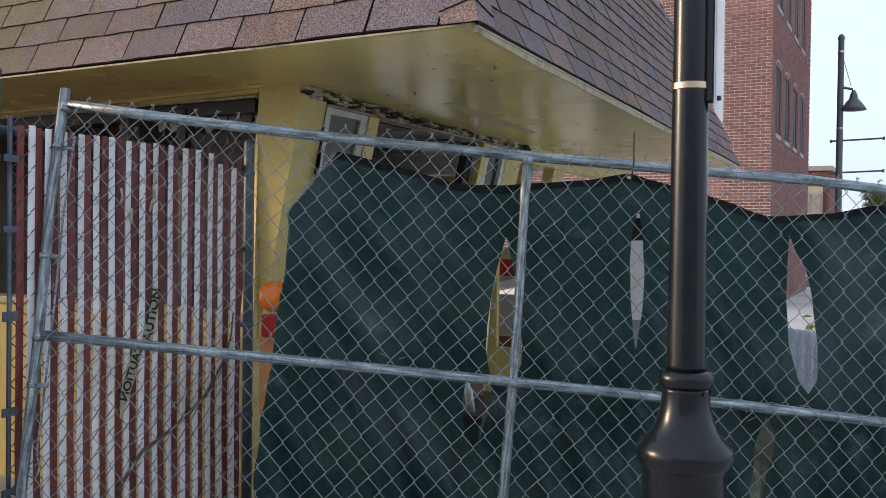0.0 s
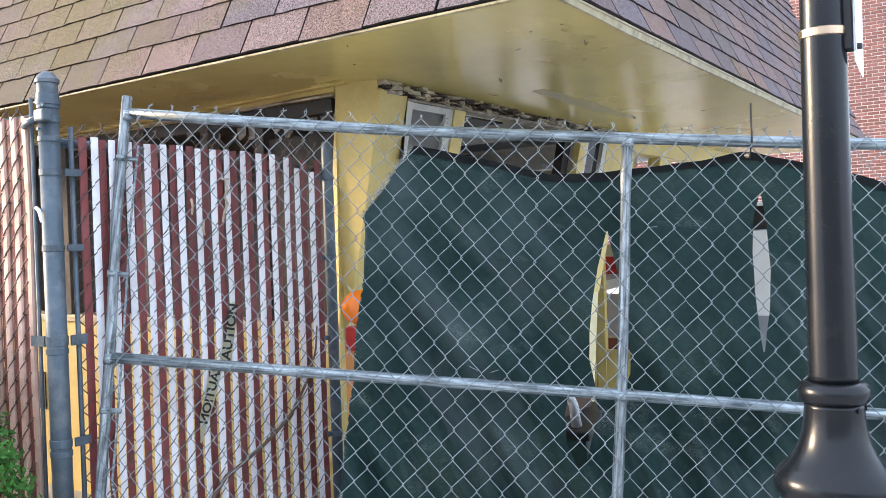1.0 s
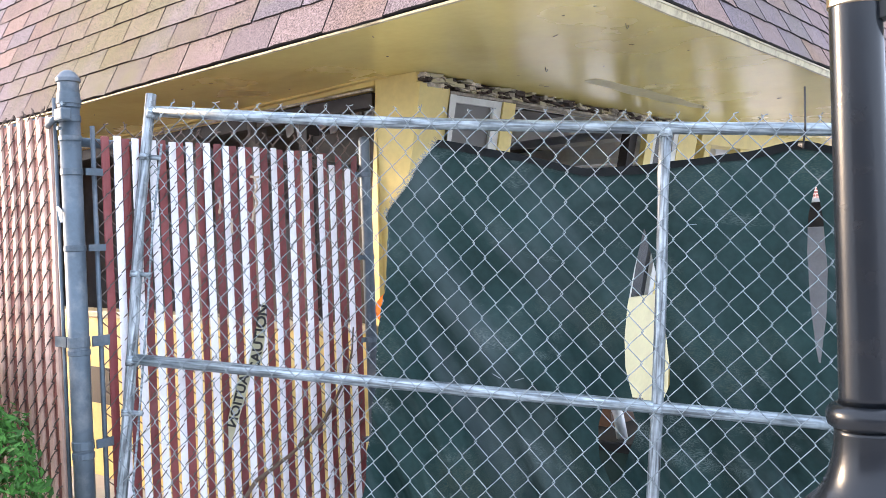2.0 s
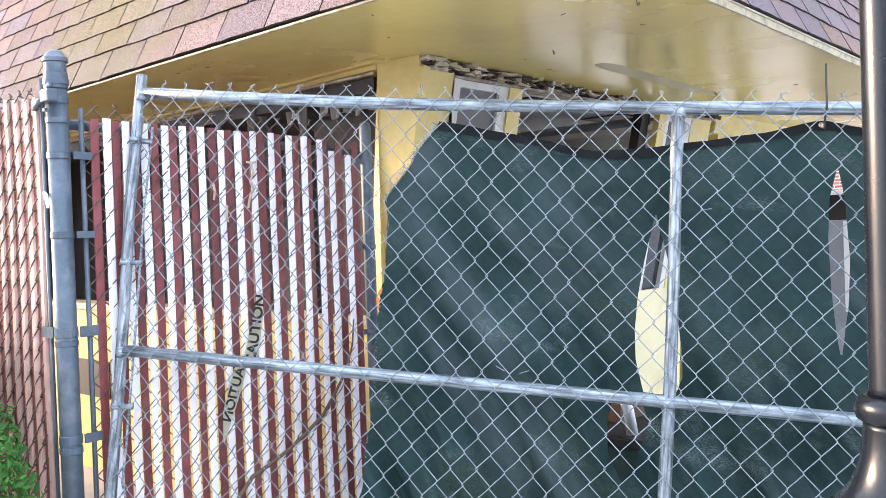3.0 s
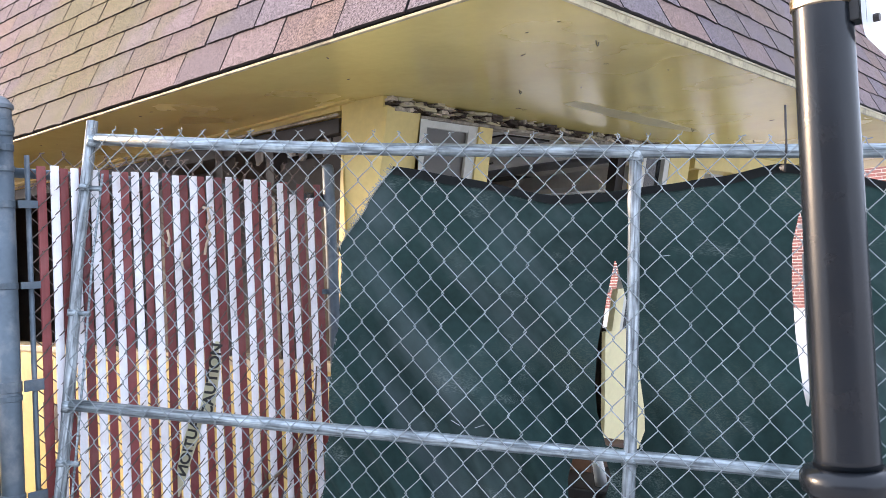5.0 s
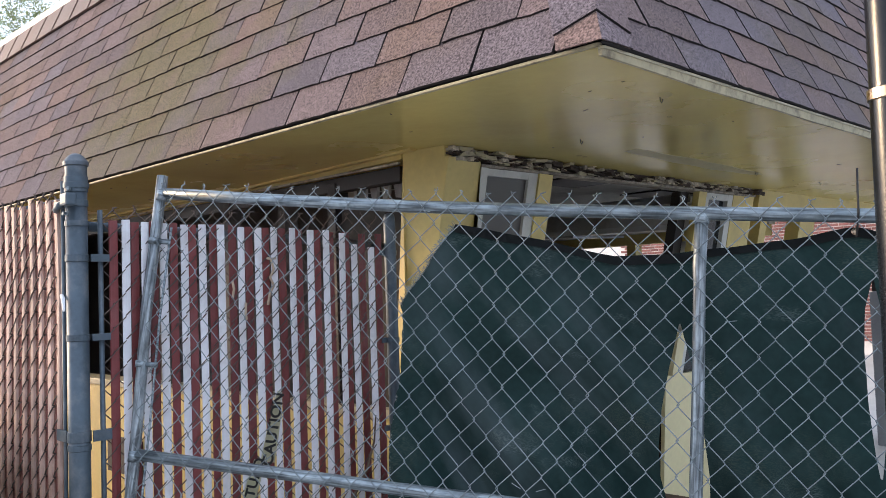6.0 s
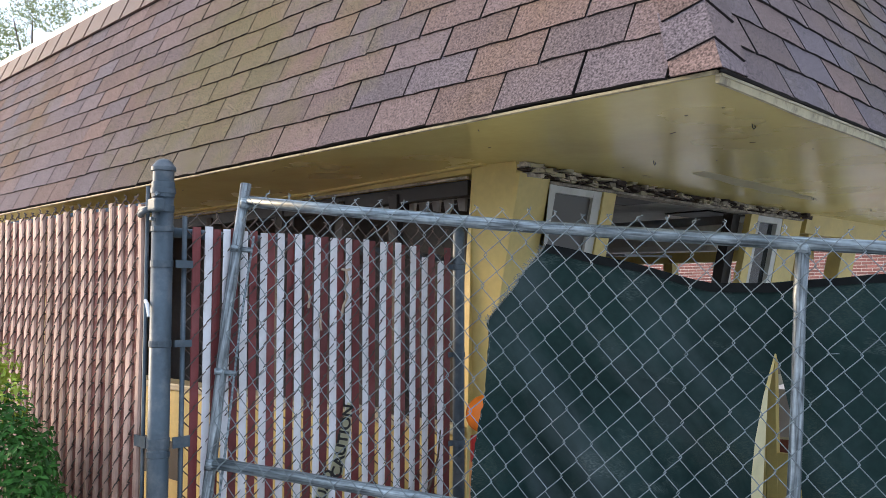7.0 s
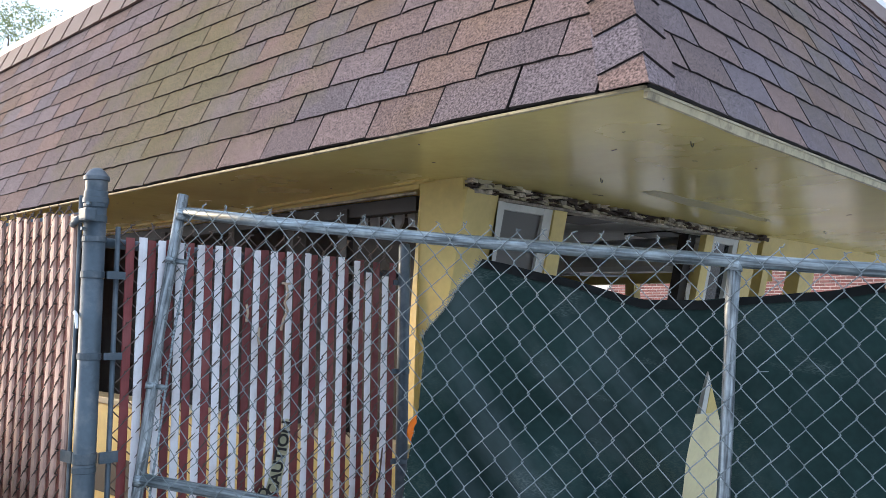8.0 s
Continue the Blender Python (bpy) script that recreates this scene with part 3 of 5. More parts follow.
# cap and coping along the top edge
for a, b, nm in ((t1, t0, 0), (t0, t2, 1)):
    d = (b - a).normalized()
    out = Vector((0, -1, 0)) if nm == 0 else Vector((1, 0, 0))
    s = out * 0.4 + Vector((0, 0, -0.92))
    k, span = 0.032, (b - a).length
    start = 0.0 if nm else max(0.0, span - 9.6)
    q = start
    while q < span - 0.05:
        pa, pb = a + d * (q + 0.0015), a + d * min(span, q + 0.3075)
        if nm and pb.y > FAR_END - 0.8:
            break
        bm = bmesh.new()
        hexa(bm, [pa + s * 0.22 + out * 0.004, pb + s * 0.22 + out * 0.004, pb + s * 0.22 + out * (k + 0.006), pa + s * 0.22 + out * k,
                  pa + out * 0.004, pb + out * 0.004, pb + out * (k + 0.006), pa + out * k])
        part("ridge_tile", bm, M_CAP, house)
        q += 0.309
    bm = bmesh.new()
    u = Vector((0, 0, 1))
    hexa(bm, [a - out * 0.12 + u * 0.004, b - out * 0.12 + u * 0.004, b + out * 0.03 + u * 0.004, a + out * 0.03 + u * 0.004,
              a - out * 0.12 + u * 0.05, b - out * 0.12 + u * 0.05, b + out * 0.03 + u * 0.05, a + out * 0.03 + u * 0.05])
    part("coping", bm, M_WHITE, house, "white metal coping on the roof's edge")

# canted window wall on the street side, straight wall on the eave side


def rw(y, z, off):
    return Vector((WALL_X - CANT * (2.12 - z) + off, y, z))


def slab(bm, y0, y1, za, zb, o0, o1, dy=0.0):
    hexa(bm, [rw(y0, za, o0), rw(y0, za, o1), rw(y1, za, o1), rw(y1, za, o0), rw(y0 + dy, zb, o0), rw(y0 + dy, zb, o1), rw(y1 + dy, zb, o1), rw(y1 + dy, zb, o0)])


def slabm(*a):
    bm = bmesh.new()
    slab(bm, *a)
    return bm


SILL = 1.02
# corner pier: the eave-side face is upright, the street-side face leans
bm = bmesh.new()
px = WALL_X + 0.018 - CANT * 2.15
hexa(bm, [(-2.73, WALL_Y, 0), (px, WALL_Y + 0.035, 0), (px, 3.769, 0), (-2.73, 3.769, 0),
          (-2.693, WALL_Y + 0.012, 2.106), (WALL_X + 0.014, WALL_Y + 0.045, 2.106), (WALL_X + 0.004, 3.769, 2.100), (-2.693, 3.769, 2.106)])
hexa(bm, [(-2.693, WALL_Y + 0.0121, 2.1062), (WALL_X - 0.010, WALL_Y + 0.045, 2.1062), (WALL_X - 0.012, 3.769, 2.1062), (-2.693, 3.769, 2.1062),
          (-2.692, WALL_Y + 0.0125, 2.158), (WALL_X - 0.012, WALL_Y + 0.045, 2.158), (WALL_X - 0.012, 3.769, 2.158), (-2.692, 3.769, 2.158)])
part("wall", bm, M_CREAM, house, "cream corner pier with a leaning street face")
# low walls under the openings
bm = bmesh.new()
slab(bm, 3.7695, 5.385, 0.0, SILL, -0.16, -0.004)
part("wall", bm, M_CREAM_SKYLIT, house, "cream low wall under the shop windows, lightened for sky light")
bm = bmesh.new()
hexa(bm, [rw(5.80, 0, -0.03), rw(5.80, 0, -0.004), rw(6.60, 0, -0.004), rw(6.60, 0, -0.03), rw(5.55, SILL, -0.03), rw(5.55, SILL, -0.004), rw(6.28, SILL, -0.004), rw(6.28, SILL, -0.03)])
part("wall", bm, M_CREAM_SKYLIT, house, "cream low wall, lightened for sky light, with a slanted end beside a dark gap")
# added panel, its dark colour replaces the indoor shade showing through the gap
part("board", slabm(5.3855, 6.34, 0.0, SILL - 0.004, -0.22, -0.165), M_ROT, house, "added dark panel that stands in for the unlit interior behind the gap")
part("jamb", boxm(-3.030, -2.950, 6.900, 6.950, 0.021, 1.36, 0.003), M_CREAM, house, "cream jamb of the open bay")
part("jamb", boxm(-3.30, -3.036, 6.896, 6.948, 0.021, 1.36, 0.003), M_CREAM, house, "cream board beside the bay's jamb")
part("wall", boxm(-2.9495, -2.70, 6.902, 6.950, 0.001, 0.515, 0.003), M_CREAM, house, "cream low wall of the open bay")
bm = boxm(LEFT_END, -2.731, WALL_Y + 0.004, WALL_Y + 0.15, 0.0, 1.02)
part("wall", bm, M_CREAM, house, "cream low wall under the side windows")
bm = boxm(LEFT_END, -2.7305, WALL_Y - 0.012, WALL_Y + 0.16, 1.0205, 1.06, 0.004)
part("sill", bm, M_TRIM, house, "weathered sill of the side windows")
part("wall", boxm(LEFT_END, -7.4, WALL_Y + 0.005, WALL_Y + 0.139, 1.0605, 2.100), M_CREAM, house, "solid cream side wall")
part("vent", boxm(-5.65, -5.15, WALL_Y - 0.004, WALL_Y + 0.003, 0.47, 0.70), M_DARKFRAME, house, "dark vent in the low wall")
# header over the side windows, with stepped mouldings
def run_under_soffit(x0, x1, y0, y1, drop):
    """A board along the eave side whose top follows the soffit."""
    bm = bmesh.new()
    xs = sorted({x0, x1} | {x for x in (-3.85, -3.5, -3.2, -2.9) if x0 < x < x1})
    for xa, xb in zip(xs, xs[1:]):
        za, zb = soffit_z(xa, WALL_Y) + 0.001, soffit_z(xb, WALL_Y) + 0.001
        hexa(bm, [(xa, y0, za - drop), (xb, y0, zb - drop), (xb, y1, zb - drop), (xa, y1, za - drop), (xa, y0, za), (xb, y0, zb), (xb, y1, zb), (xa, y1, za)])
    return bm


part("header", run_under_soffit(LEFT_END, -2.694, WALL_Y + 0.004, WALL_Y + 0.14, 0.034), M_CREAM, house, "cream header board over the side windows")
part("moulding", run_under_soffit(LEFT_END, -2.60, WALL_Y - 0.030, WALL_Y + 0.0035, 0.014), M_CREAM, house, "cream moulding where wall and soffit meet")
bm = boxm(LEFT_END, -2.70, WALL_Y - 0.012, WALL_Y + 0.003, 2.099, 2.110, 0.002)
part("moulding", bm, M_RUBBLE, house, "peeling strip over the side windows")
# side window mullions, dark frame at the head
for x in (-3.21, -3.62, -4.15, -4.9, -6.4):
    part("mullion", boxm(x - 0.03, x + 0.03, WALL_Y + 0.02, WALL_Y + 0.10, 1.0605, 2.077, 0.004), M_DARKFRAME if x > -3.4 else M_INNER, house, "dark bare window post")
part("window_head", boxm(-7.39, -2.735, WALL_Y + 0.03, WALL_Y + 0.09, 2.035, 2.1005, 0.003), M_DARKFRAME, house, "dark metal window head")
part("pane", boxm(-3.17, -2.74, WALL_Y + 0.05, WALL_Y + 0.056, 1.0605, 1.95), M_PANE_UNLIT, house, "dull opaque pane coloured dark for the unlit room behind")

# street-side windows, from the corner outwards
win = part("window", slabm(3.7695, 3.812, SILL, 2.077, -0.02, 0.016), M_FRAME, house, "white framed shop window with dusty glass")
part("frame", slabm(4.095, 4.135, SILL, 2.077, -0.02, 0.006), M_FRAME, win)
part("frame", slabm(3.8125, 4.0945, 2.047, 2.077, -0.02, 0.005), M_FRAME, win)
part("frame", slabm(3.8125, 4.0945, SILL, SILL + 0.04, -0.02, 0.005), M_FRAME, win)
part("pane", slabm(3.8125, 4.0945, SILL + 0.0405, 2.0465, -0.014, -0.009), M_GLASS, win, "dusty grey glass")
part("post", slabm(4.1355, 4.165, SILL, 2.078, -0.09, 0.000), M_FRAME, house, "pale grey window post")
part("post", slabm(4.1655, 4.262, SILL, 2.078, -0.09, 0.010), M_CREAM, house, "cream boxed window post")
part("post", slabm(5.50, 5.585, SILL, 1.25, -0.11, -0.05), M_DARKFRAME, house, "dark broken stump of a window post")
part("post_cap", slabm(5.485, 5.60, 1.2505, 1.285, -0.12, -0.04), M_STONE, house, "grey cap on the broken post")
part("post", slabm(5.50, 5.585, 1.64, 2.077, -0.11, -0.05), M_DARKFRAME, house, "dark leaning window post")
part("post", slabm(5.6005, 5.685, SILL, 1.27, -0.03, 0.010), M_CREAM_SKYLIT, house, "cream broken stump of a window post, lightened for sky light")
part("post", slabm(5.60, 5.685, 1.62, 2.078, -0.03, 0.010), M_CREAM, house, "cream leaning window post")
win2 = part("window", slabm(5.70, 5.735, SILL, 2.077, -0.06, 0.000), M_FRAME, house, "narrow grey framed window with dark glass")
part("frame", slabm(5.96, 6.02, SILL, 2.077, -0.06, 0.000), M_FRAME, win2)
part("frame", slabm(5.7355, 5.9595, 2.042, 2.077, -0.06, -0.001), M_FRAME, win2)
part("pane", slabm(5.7355, 5.9595, SILL, 2.0415, -0.034, -0.028), M_GLASS_DARK, win2, "dark glass")
part("post", slabm(6.0205, 6.28, SILL, 2.078, -0.12, 0.004), M_CREAM, house, "cream end post of the window wall")
# broken header band under the soffit: rotten timber with many loose chips
bm = bmesh.new()
for ya, yb in ((3.77, 4.2), (4.2, 4.7), (4.7, 5.3), (5.3, 6.30)):
    slab(bm, ya, yb, 2.0905, soffit_z(WALL_X, yb) - 0.0005, -0.10, -0.02)
part("header", bm, M_ROT, house, "rotten dark timber exposed over the shop windows")
bm = bmesh.new()
slab(bm, 3.7705, 6.28, 2.0785, 2.0895, -0.05, 0.016)
part("lath", bm, M_RUBBLE, house, "pale split lath under the broken header")
rng = random.Random(4)
for i in range(300):
    y = 3.572 + 2.78 * rng.random() ** 1.35
    ln, tall = rng.uniform(0.015, 0.12) * rng.uniform(0.5, 1.2), rng.uniform(0.005, 0.017)
    lid = soffit_z(WALL_X, y) - 0.001
    zc = rng.uniform(2.094, lid - 0.004)
    za, zb = max(2.090, zc - tall / 2), min(lid, zc + tall / 2)
    o = rng.uniform(-0.010, 0.024)
    j = [rng.uniform(-0.35, 0.35) * (zb - za) for _ in range(4)]
    e = [rng.uniform(0.0, 0.3) * ln for _ in range(4)]
    tilt = rng.uniform(-0.14, 0.10) * ln
    bm = bmesh.new()
    zl = lambda v: max(2.0898, min(lid, v))
    hexa(bm, [rw(y, zl(za), -0.019), rw(y + e[0], zl(za + j[0]), o), rw(y + ln - e[1], zl(za + j[1] + tilt), o + 0.004), rw(y + ln, zl(za + tilt), -0.019),
              rw(y, zl(zb), -0.019), rw(y + e[2], zl(zb + j[2]), o - 0.005), rw(y + ln - e[3], zl(zb + j[3] + tilt), o), rw(y + ln, zl(zb + tilt), -0.019)])
    part("chip", bm, (M_RUBBLE, M_ROT, M_RUBBLE, M_ROT, M_TRIM)[i % 5], house)
# open bay beyond the windows: header beam and posts
part("beam", slabm(6.36, 8.9, 2.01, 2.1335, -0.12, 0.0), M_CREAM, house, "cream header beam over the open bay")
part("post", slabm(6.47, 6.56, 1.42, 2.009, -0.12, -0.02), M_CREAM, house, "cream post of the open bay")
part("post", slabm(7.06, 7.30, 0.0, 2.009, -0.12, -0.02), M_CREAM, house, "cream post of the open bay")

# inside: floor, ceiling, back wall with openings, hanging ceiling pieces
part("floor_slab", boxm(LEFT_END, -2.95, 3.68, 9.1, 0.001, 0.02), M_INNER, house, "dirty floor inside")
part("inner_ceiling", boxm(-4.2, -2.62, 4.402, 9.1, 2.16, 2.19), M_PLASTER, house, "grey plaster ceiling, damaged")
# same ceiling in the dark tone: side room's shade is in the colour
part("inner_ceiling", boxm(LEFT_END, -2.75, 3.67, 4.40, 2.16, 2.19), M_INNER, house, "ceiling of the side room, coloured dark for the shade indoors")
part("inner_ceiling", boxm(LEFT_END, -4.202, 4.402, 9.1, 2.16, 2.19), M_INNER, house, "ceiling of the side room, coloured dark for the shade indoors")
# added partition, coloured dark to black out the view through the side windows
part("inner_wall", boxm(-12.89, -3.46, 4.42, 4.50, 0.021, 2.158), M_INNER, house, "added dark partition that blacks out the room behind the side windows")
for k in range(9):
    xa = -2.80 - 0.085 * k
    bm = bmesh.new()
    hexa(bm, [(xa - 0.05, 3.70, 1.985 + 0.02 * math.sin(k * 2.7)), (xa - 0.012, 3.70, 2.0 + 0.015 * math.sin(k * 4.1)), (xa - 0.012, 3.715, 2.0 + 0.015 * math.sin(k * 4.1)), (xa - 0.05, 3.715, 1.985 + 0.02 * math.sin(k * 2.7)),
              (xa - 0.085, 3.70, 2.159), (xa, 3.70, 2.159), (xa, 3.715, 2.159), (xa - 0.085, 3.715, 2.159)])
    part("torn_board", bm, M_PLASTER, house, "torn grey ceiling board hanging down")
part("inner_wall", boxm(LEFT_END, -6.9, 7.0, 7.1, 0.021, 2.159), M_PLASTER, house, "grey interior back wall")
part("inner_wall", boxm(-6.895, -2.90, 7.0, 7.1, 0.021, 0.80), M_PLASTER, house, "grey low wall under the back opening")
part("inner_header", boxm(-6.895, -2.72, 7.0, 7.1, 1.955, 2.159), M_PLASTER, house, "stained header of the back opening")
part("inner_header", boxm(-6.895, -2.74, 6.98, 7.09, 1.875, 1.9545), M_CREAM, house, "cream board along the back opening")
for xa, xb, m in ((-3.90, -3.82, M_CREAM), (-3.47, -3.37, M_PLASTER), (-4.62, -4.50, M_INNER), (-5.6, -5.45, M_PLASTER)):
    part("inner_post", boxm(xa, xb, 7.0, 7.09, 0.801, 1.8745), m, house, "bare post in the back opening")
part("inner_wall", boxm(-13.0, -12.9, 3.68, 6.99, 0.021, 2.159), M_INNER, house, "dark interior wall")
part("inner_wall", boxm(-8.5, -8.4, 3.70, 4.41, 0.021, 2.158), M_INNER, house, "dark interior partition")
for xa, xb, ya, yb in ((-3.12, -2.87, 4.88, 5.30), (-3.24, -2.93, 5.95, 6.45), (-4.6, -4.1, 4.6, 5.2)):
    part("ceiling_hole", boxm(xa, xb, ya, yb, 2.150, 2.1595), M_DARKFRAME, house, "dark hole in the ceiling")
bm = bmesh.new()
tube(bm, [(-5.2, 5.70, 2.06), (-4.2, 5.80, 2.07), (-3.32, 5.80, 2.075), (-2.72, 5.93, 2.085)], 0.028, 10)
part("pipe", bm, M_GREYPANEL, house, "grey pipe under the ceiling", True)
bm = bmesh.new()
hexa(bm, [(-4.6, 5.95, 1.93), (-2.95, 5.95, 1.90), (-2.95, 6.15, 1.90), (-4.6, 6.15, 1.93), (-4.6, 5.95, 1.965), (-2.95, 5.95, 1.935), (-2.95, 6.15, 1.935), (-4.6, 6.15, 1.965)])
part("fallen_panel", bm, M_WHITE, house, "pale fallen ceiling plank")
bm = bmesh.new()
hexa(bm, [(-3.7, 5.1, 1.86), (-2.92, 5.0, 1.83), (-2.92, 5.5, 1.84), (-3.7, 5.6, 1.88), (-3.7, 5.1, 1.872), (-2.92, 5.0, 1.842), (-2.92, 5.5, 1.852), (-3.7, 5.6, 1.892)])
part("fallen_panel", bm, M_GREYPANEL, house, "grey fallen ceiling sheet")
for k in range(5):
    bm = bmesh.new()
    xa = -3.3 - 0.32 * k
    tube(bm, [(xa, 4.6 + 0.1 * k, 2.16), (xa + 0.05, 4.6 + 0.1 * k, 1.98), (xa + 0.17, 4.65 + 0.1 * k, 1.93 - 0.02 * k), (xa + 0.4, 4.8, 2.0)], 0.006, 6)
    part("cable", bm, M_BLACKPLASTIC, house, "dangling black cable")

# hooks, nails and scars on the soffit
for x, y in ((-2.06, 3.93), (-1.44, 3.52), (-2.09, 5.52), (-2.09, 6.35)):
    bm = bmesh.new()
    zz = soffit_z(x, y)
    tube(bm, [(x, y, zz + 0.002), (x + 0.002, y, zz - 0.016), (x + 0.006, y, zz - 0.023), (x + 0.011, y, zz - 0.018), (x + 0.009, y, zz - 0.011)], 0.0018, 6)
    part("hook", bm, M_DARKFRAME, soffit_ob, "small rusty hook")
rng = random.Random(9)
for i in range(26):
    x, y = rng.uniform(-2.35, -1.28), rng.uniform(2.95, 6.5)
    if i % 3 == 0:
        x, y = rng.uniform(-5.0, -2.3), rng.uniform(2.95, 3.4)
    a, ln = rng.uniform(-1.2, 1.6), rng.uniform(0.002, 0.006) if i % 2 else rng.uniform(0.006, 0.016)
    bm = bmesh.new()
    d = Vector((math.cos(a), math.sin(a), 0))
    s = Vector((-d.y, d.x, 0)) * (0.0042 if i % 2 else 0.0024)
    p = Vector((x, y, soffit_z(x, y) - 0.0055))
    hexa(bm, [p - d * ln - s, p + d * ln - s * 0.3, p + d * ln + s * 0.3, p - d * ln + s, p - d * ln - s + Vector((0, 0, .002)), p + d * ln - s * .3 + Vector((0, 0, .002)), p + d * ln + s * .3 + Vector((0, 0, .002)), p - d * ln + s + Vector((0, 0, .002))])
    part("scratch", bm, M_BARK, soffit_ob)
bm = bmesh.new()
for i in range(14):
    a, b = i / 14, (i + 1) / 14
    q = []
    for k in (a, b):
        w = 0.050 * math.sin(math.pi * min(1.0, 0.12 + 0.88 * k)) ** 0.7 + 0.006 + 0.006 * math.sin(k * 23)
        x, y = -2.085 - 0.045 * k, 4.33 + 1.36 * k
        q.append((x - w, x + w, y))
    (l0, r0, y0), (l1, r1, y1) = q
    ring = [(l0, y0), (r0, y0), (r1, y1), (l1, y1)]
    hexa(bm, [(x, y, soffit_z(x, y) - 0.0046) for x, y in ring] + [(x, y, soffit_z(x, y) + 0.001) for x, y in ring])
bmesh.ops.remove_doubles(bm, verts=bm.verts, dist=1e-4)
part("patch", bm, M_PATCH, soffit_ob, "grey patch where paint has peeled off")

# ---- chain-link gate leaf in front, sagging ----
GU, GV, GN = Vector((0.87647, 0.47290, -0.09041)), Vector((0.01904, 0.15359, 0.98795)), Vector((0.48109, -0.86763, 0.12561))
GO = Vector((-2.703, 2.343, 1.063))
GM = Matrix(((GU.x, GV.x, GN.x, GO.x), (GU.y, GV.y, GN.y, GO.y), (GU.z, GV.z, GN.z, GO.z), (0, 0, 0, 1)))


def g(u, v, n=0.0):
    return GO + GU * u + GV * v + GN * n


gate = thing("chain_link_gate", (g(1.8, 0).x, g(1.8, 0).y, 0), "sagging galvanised chain-link gate leaf, bent at its hinge side", "gate")
bm = bmesh.new()
tube(bm, [g(-0.049, 0.925), g(-0.040, 0.45), g(-0.034, 0.40), g(-0.010, 0.0), g(0.008, -0.42), g(0.016, -0.60), g(0.03, -1.0)], 0.0185, 16)
upright = part("upright", bm, M_GALV_UP, gate, "bent galvanised tube", True)
bm = bmesh.new()
tube(bm, [g(-0.036, 0.865), g(0.4, 0.853), g(0.864, 0.845), g(1.3, 0.846), g(1.715, 0.850), g(2.19, 0.858), g(2.78, 0.871), g(3.08, 0.864), g(3.6, 0.842)], 0.0195, 16)
part("top_rail", bm, M_GALV, gate, "galvanised tube with dents", True)
bm = bmesh.new()
tube(bm, [g(-0.005, 0.0), g(0.9, 0.001), g(1.736, 0.004), g(2.6, 0.004), g(3.6, -0.014)], 0.0190, 16)
part("middle_rail", bm, M_GALV, gate, "galvanised tube", True)
bm = bmesh.new()
tube(bm, [g(0.03, -0.98), g(1.75, -0.97), g(3.6, -0.96)], 0.0190, 16)
part("bottom_rail", bm, M_GALV, gate, "galvanised tube", True)
bm = bmesh.new()
tube(bm, [g(1.716, 0.832), g(1.716, 0.70), g(1.718, 0.655), g(1.727, 0.40), g(1.736, 0.02), g(1.737, -0.25), g(1.745, -0.96)], [0.0185, 0.0185, 0.0165, 0.0175, 0.018, 0.0185, 0.0185], 16)
part("middle_post", bm, M_GALV_UP, gate, "dented galvanised tube", True)
bm = bmesh.new()
tube(bm, [g(3.6, 0.86), g(3.6, -0.98)], 0.0185, 16)
part("upright", bm, M_GALV_UP, gate, "galvanised tube", True)
for u, v in ((1.716, 0.845), (1.736, 0.003), (-0.008, 0.0), (-0.038, 0.862)):
    bm = bmesh.new()
    tube(bm, [g(u, v - 0.024), g(u, v + 0.012)], 0.0215, 16)
    part("weld", bm, M_GALV, gate, "lumpy weld collar", True)
for v in (0.70, 0.29, -0.18, -0.62):
    u = lerp_table([(-1.0, 0.03), (0.0, -0.010), (0.45, -0.040), (0.93, -0.049)], v)
    bm = bmesh.new()
    tube(bm, [g(u, v - 0.011), g(u, v + 0.011)], 0.0205, 16)
    tube(bm, [g(u + 0.018, v, 0.0), g(u + 0.055, v, -0.004)], 0.009, 8)
    part("tension_band", bm, M_GALV, gate, "bolted band", True)
bm = bmesh.new()
tube(bm, [g(0.010, 0.75, -0.004), g(0.012, 0.45, -0.004), g(0.030, 0.1, -0.002), g(0.045, -0.3, 0.0), g(0.05, -0.42, 0.006), g(0.072, -0.47, 0.012), g(0.062, -0.51, 0.014), g(0.03, -0.50, 0.012)], 0.004, 8)
part("tension_bar", bm, M_GALV, gate, "thin bent steel bar", True)
fabric(gate, GM @ Matrix.Translation((0.0117, -0.999, 0.0215)), 3.57, 1.884, 0.0808, 0.0942, 0.00155, M_WIRE, 5, 1.29)
rng = random.Random(12)
for u, v in ((1.79, 0.55), (1.31, 0.045), (1.32, -0.02), (1.24, 0.06), (0.40, 0.84), (2.13, 0.84), (0.9, 0.83), (2.6, -0.05)):
    bm = bmesh.new()
    a = rng.uniform(-0.6, 0.9)
    p = g(u, v, 0.022)
    d = GU * math.cos(a) + GV * math.sin(a)
    tube(bm, [p, p + d * 0.015 + GN * 0.006, p + d * 0.03 + GN * 0.010], 0.0011, 5)
    part("tie_wire", bm, M_WIRE, gate, "cut pale tie end")
bm = bmesh.new()
tube(bm, [g(2.112, 0.80, -0.005), g(2.112, 0.86, 0.022), g(2.110, 0.92, 0.01), g(2.109, 0.985, 0.0)], 0.0032, 6)
part("cable_tie", bm, M_BLACKPLASTIC, gate, "black cable tie standing up")

